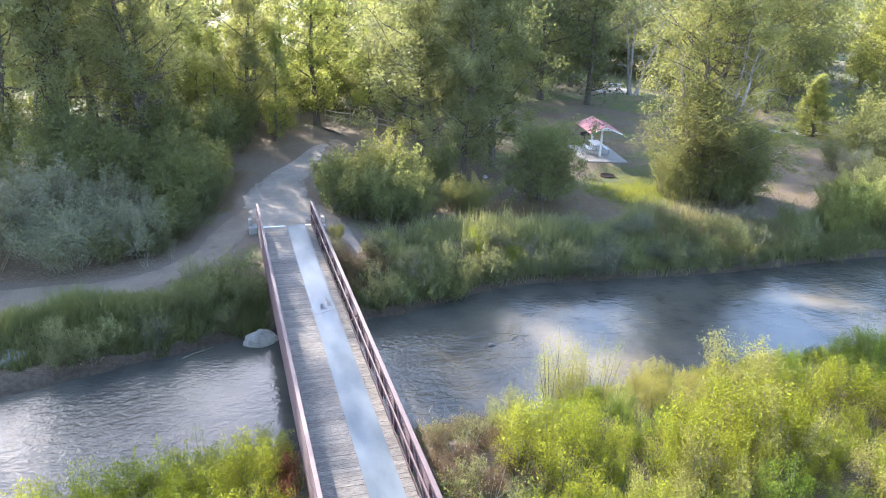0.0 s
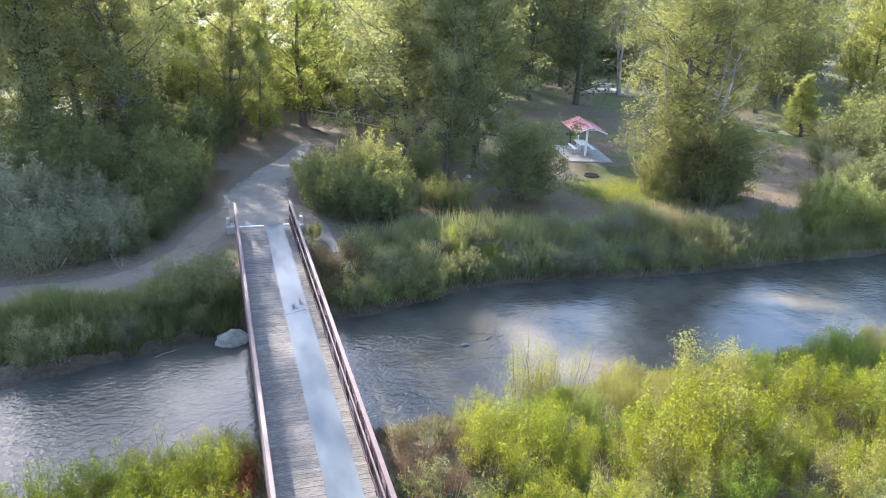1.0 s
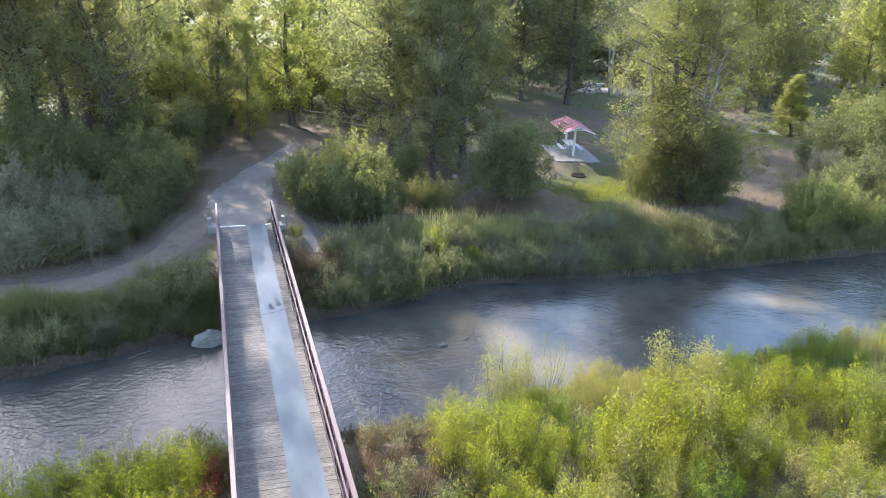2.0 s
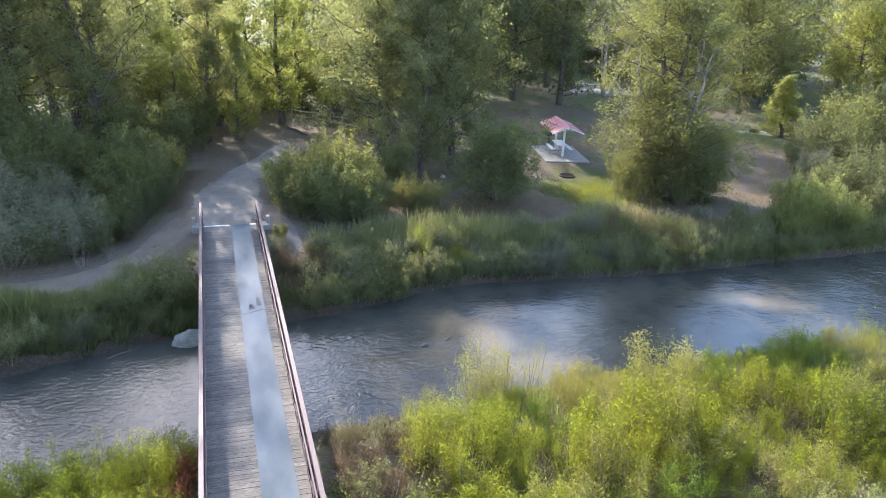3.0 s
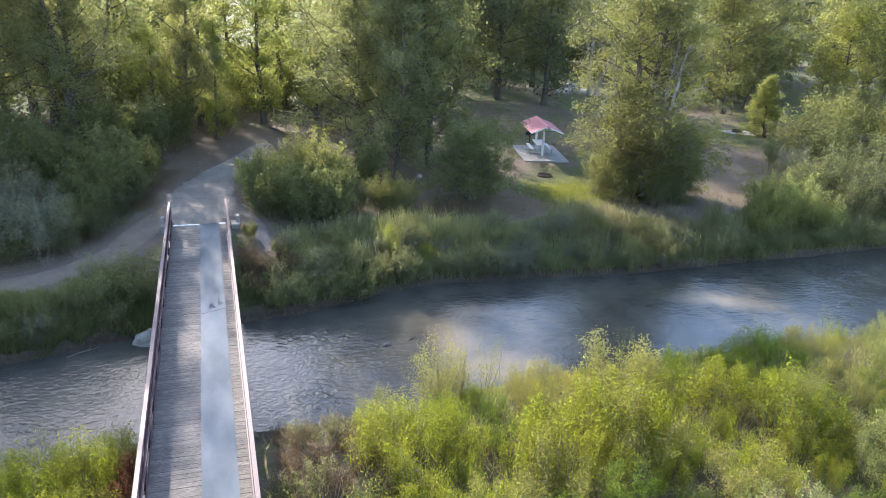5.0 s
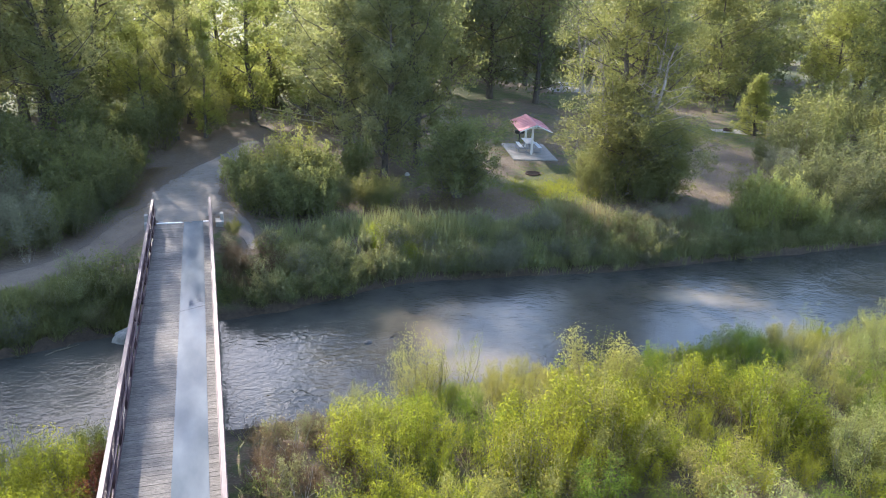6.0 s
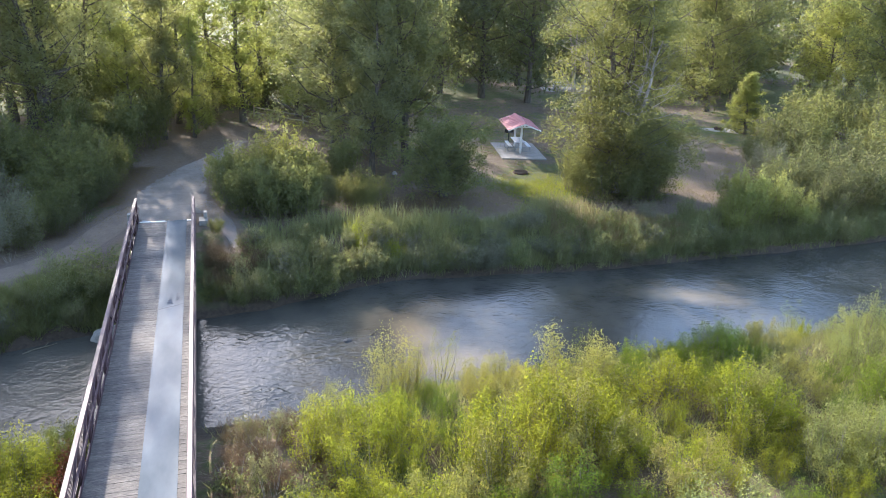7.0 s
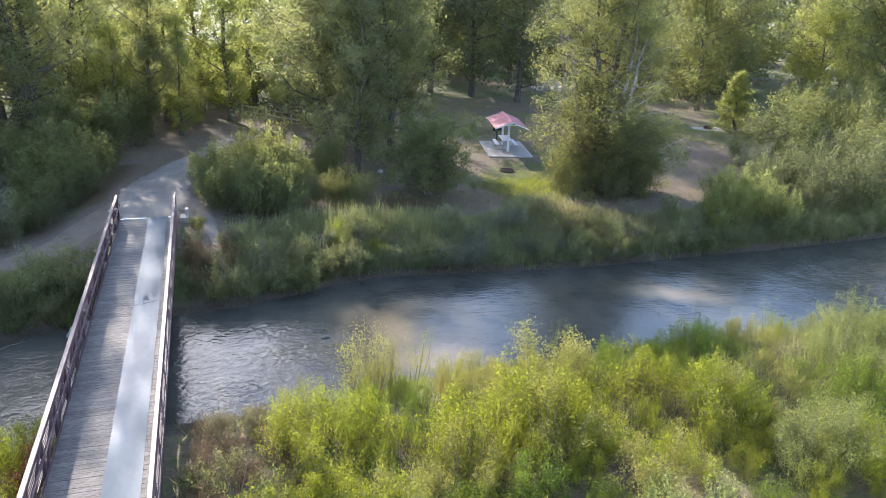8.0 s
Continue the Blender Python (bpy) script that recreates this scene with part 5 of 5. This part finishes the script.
def shelter(m):
    """A small gable roof on two middle posts, ridge along y."""
    t = thing("picnic_shelter", m, "small picnic shelter with red gable roof on white posts", "shelter")
    half, y0, y1, eave, ridge = 1.2, -1.98, 1.98, 1.95, 2.42
    for s in (-1, 1):
        bm = bmesh.new()
        rise, run = ridge - eave, half
        ln = math.hypot(rise, run)
        ang = math.atan2(rise, run)
        m2 = Matrix.Translation((0, 0, ridge)) @ Matrix.Rotation(s * ang, 4, "Y")
        lo, hi = ((0, y0, -0.035), (ln, y1, 0.0)) if s > 0 else ((-ln, y0, -0.035), (0, y1, 0.0))
        box(bm, lo, hi, 0.004, m2)
        sheet = part("roof_sheet", bm, ROOF_RED, t, "faded red metal roof sheet")
        for k in range(9):
            y = y0 + 0.12 + k * (y1 - y0 - 0.24) / 8
            bm = bmesh.new()
            a, b = (0.03, ln) if s > 0 else (-ln, -0.03)
            box(bm, (a, y - 0.012, 0.001), (b, y + 0.012, 0.014), 0, m2)
            part("seam", bm, ROOF_RED, sheet)
        for y in (y0 - 0.022, y1 + 0.001):
            bm = bmesh.new()
            a, b = (0.0, ln) if s > 0 else (-ln, 0.0)
            box(bm, (a, y, -0.085), (b, y + 0.021, -0.002), 0, m2)
            part("barge_board", bm, FASCIA, t, "white barge board")
    bm = bmesh.new()
    for s in (-1, 1):
        m2 = Matrix.Translation((0, 0, ridge + 0.03)) @ Matrix.Rotation(s * math.atan2(ridge - eave, half), 4, "Y")
        box(bm, (0, y0, 0.0) if s > 0 else (-0.14, y0, 0.0), (0.14, y1, 0.012) if s > 0 else (0, y1, 0.012), 0, m2)
    part("ridge_cap", bm, ROOF_RED, t)
    for y in (-0.95, 1.35):
        part("post", one_box((-0.07, y - 0.07, 0.05), (0.07, y + 0.07, ridge - 0.08), 0.01), FASCIA, t, "square white post")
        bm = bmesh.new()
        box(bm, (-half + 0.2, y - 0.04, eave - 0.02), (half - 0.2, y + 0.04, eave + 0.06), 0.005)
        part("cross_beam", bm, FASCIA, t)
    part("ridge_beam", one_box((-0.05, y0 + 0.05, ridge - 0.2), (0.05, y1 - 0.05, ridge - 0.06), 0.005), FASCIA, t)


GZ = -0.42
base = pose(24.08, 13.5, GZ, 0, 0, -11)
slab(base, 3.25, 5.05, "pale concrete slab under the picnic shelter")
shelter(base)
picnic_table(base @ pose(0.0, 0.2, 0.05), "picnic table with pale top and two benches under shelter")
grill(pose(24.45, 16.3, GZ, 0, 0, 20))
fire_ring(pose(21.95, 7.7, drape(21.95, 7.7, 0.05)), "low rusty fire ring in bare dirt", 0.5, 0.07)
slab(pose(40.4, 41.2, drape(40.4, 41.2), 0, 0, -10), 4.2, 3.4, "concrete slab with a far picnic table")
picnic_table(pose(40.4, 41.2, drape(40.4, 41.2, 0.05), 0, 0, 60), "grey picnic table on a far slab", False)
slab(pose(45.3, 18.5, drape(45.3, 18.5), 0, 0, -15), 2.7, 2.2, "small concrete slab with a fire ring")
fire_ring(pose(45.5, 18.9, drape(45.5, 18.9, 0.05), 0, 0, 0), "dark fire ring standing on concrete", 0.4, 0.2)
slab(pose(58, 62, drape(58, 62), 0, 0, -10), 5, 4, "concrete slab in the sunlit far clearing")
picnic_table(pose(58, 62, drape(58, 62, 0.05), 0, 0, 30), "pale picnic table in the far clearing")


def build_fence():
    t = thing("rail_fence", label="weathered two-rail wooden fence beyond the path", category="fence")
    pts = [(6.0, 28.3), (7.8, 26.3), (9.6, 24.0), (11.2, 22.0)]
    for x, y in pts:
        z = drape(x, y)
        verts, faces = [], []
        tube(verts, faces, [(x, y, z - 0.3), (x, y, z + 1.0), (x, y, z + 1.03)], [0.075, 0.07, 0.04], 8)
        part("post", mesh_of("post", verts, faces, RAIL_WOOD), None, t)
    for (ax, ay), (bx, by) in zip(pts, pts[1:]):
        for h in (0.45, 0.88):
            verts, faces = [], []
            tube(verts, faces, [(ax, ay - 0.09, drape(ax, ay, h)), ((ax + bx) / 2, (ay + by) / 2 - 0.09, drape((ax + bx) / 2, (ay + by) / 2, h - 0.02)), (bx, by - 0.09, drape(bx, by, h))], [0.05, 0.055, 0.05], 7)
            part("rail", mesh_of("rail", verts, faces, RAIL_WOOD), None, t)


build_fence()


def boulder(x, y, z, sx, sy, sz, seed, turn, label, material=BOULDER):
    bm = bmesh.new()
    bmesh.ops.create_icosphere(bm, subdivisions=4, radius=0.5)
    for v in bm.verts:
        p = v.co.normalized()
        q = Vector((round(p.x * 1.6) / 1.6, round(p.y * 1.6) / 1.6, round(p.z * 1.6) / 1.6))
        v.co = p * 0.5 * (1 + 0.16 * noise.noise(p * 1.7 + Vector((seed, 0, 0))) + 0.05 * noise.noise(p * 5 + Vector((0, seed, 0)))) * 0.8 + q * 0.11
        v.co = Vector((v.co.x * sx, v.co.y * sy, v.co.z * sz))
    me = bpy.data.meshes.new("boulder")
    bm.to_mesh(me)
    bm.free()
    me.materials.append(material)
    ob = new("boulder", me)
    ob.matrix_basis = pose(x, y, z, 0, 0, turn)
    tagged(ob, label, "boulder", "river boulders")


boulder(-1.98, -8.95, -1.62, 1.35, 0.85, 0.9, 3, 8, "big pale flat-topped boulder in the water by the bank")
boulder(-10.8, -9.3, -1.15, 1.9, 1.2, 0.7, 7, 30, "pale rounded boulder on the eroded bank")
boulder(-12.1, -9.4, -1.2, 1.2, 1.0, 0.8, 9, -20, "pale rounded boulder on the eroded bank")
boulder(13.5, 8.5, -0.42, 0.36, 0.32, 0.36, 12, 0, "small grey stone at the foot of the trees", CONCRETE)
boulder(6.9, -11.2, -1.68, 0.4, 0.3, 0.2, 15, 10, "small dark wet stone breaking the river surface", WET_STONE)


def driftwood():
    t = thing("driftwood_branch", pose(8.0, -10.9, WATER_Z, 0, 0, 10) @ Matrix.Scale(0.45, 4), "thin dark branch lying in the shallow river", "branch")
    verts, faces = [], []
    tube(verts, faces, [(-0.6, -0.25, -0.06), (-0.1, 0.02, 0.07), (0.35, 0.1, 0.12), (0.75, 0.3, 0.22)], [0.05, 0.045, 0.03, 0.012], 6)
    tube(verts, faces, [(0.1, 0.04, 0.09), (0.3, 0.3, 0.2)], [0.025, 0.008], 5)
    part("limb", mesh_of("limb", verts, faces, BARK), None, t)


def bank_stick():
    t = thing("driftwood_stick", pose(-4.9, -9.65, WATER_Z, 0, 0, 27), "thin brown driftwood stick lying along the waterline", "branch")
    verts, faces = [], []
    tube(verts, faces, [(0, 0, 0.0), (0.45, 0.05, 0.03), (0.8, -0.02, 0.05), (1.25, 0.06, 0.02)], [0.03, 0.028, 0.02, 0.008], 6)
    tube(verts, faces, [(0.75, -0.02, 0.05), (0.95, 0.12, 0.12)], [0.014, 0.005], 5)
    part("limb", mesh_of("limb", verts, faces, TWIG), None, t)


def fallen_branch():
    z = drape(5.8, 23.3, 0.05)
    t = thing("fallen_branch", pose(5.8, 23.3, z, 0, 0, -70), "dark crooked dead branch lying on bare ground", "branch")
    verts, faces = [], []
    tube(verts, faces, [(-1.8, 0.1, 0.03), (-0.9, -0.1, 0.06), (0.1, 0.12, 0.05), (1.0, -0.05, 0.05), (1.7, 0.1, 0.02)], [0.03, 0.07, 0.09, 0.07, 0.03], 7)
    tube(verts, faces, [(-0.4, 0.0, 0.06), (-0.8, 0.45, 0.16), (-1.1, 0.6, 0.1)], [0.05, 0.03, 0.012], 5)
    part("limb", mesh_of("limb", verts, faces, BARK), None, t)


driftwood()
bank_stick()
fallen_branch()

def litter_cup():
    """A paper cup lying on its side on the mud."""
    t = thing("paper_cup", pose(-8.3, -10.75, drape(-8.3, -10.75, 0.05), 90, 0, 35), "crushed white paper cup lying on the muddy bank", "litter")
    verts, faces = [], []
    tube(verts, faces, [(0, 0, 0), (0, 0, 0.01), (0, 0, 0.15)], [0.03, 0.045, 0.06], 12)
    part("cup_wall", mesh_of("cup_wall", verts, faces, FASCIA), None, t)
    verts, faces = [], []
    tube(verts, faces, [(0, 0, 0.152), (0, 0, 0.165), (0, 0, 0.17)], [0.063, 0.062, 0.01], 12)
    part("lid", mesh_of("lid", verts, faces, BLACK_IRON), None, t, "dark lid")


litter_cup()

# ---- deck planks ----


def build_planks():
    rng = np.random.default_rng(33)
    pitch, models = 0.19, []
    for k in range(5):
        bm = one_box((-1.325 - rng.uniform(0, 0.015), -0.0935, -0.048), (1.185 + rng.uniform(0, 0.015), 0.0935, 0.0), 0.004)
        me = bpy.data.meshes.new("plank")
        bm.to_mesh(me)
        bm.free()
        me.materials.append(PLANK)
        models.append(me)
    y = Y_FAR - 0.1
    while y > Y_NEAR + 0.1:
        ob = new("plank", models[int(rng.integers(0, 5))])
        ob.parent = bridge
        ob.matrix_basis = pose(rng.normal(0, 0.006), y, rng.uniform(-0.004, 0.002), rng.normal(0, 0.35), rng.normal(0, 0.05), rng.normal(0, 0.12))
        y -= pitch


build_planks()
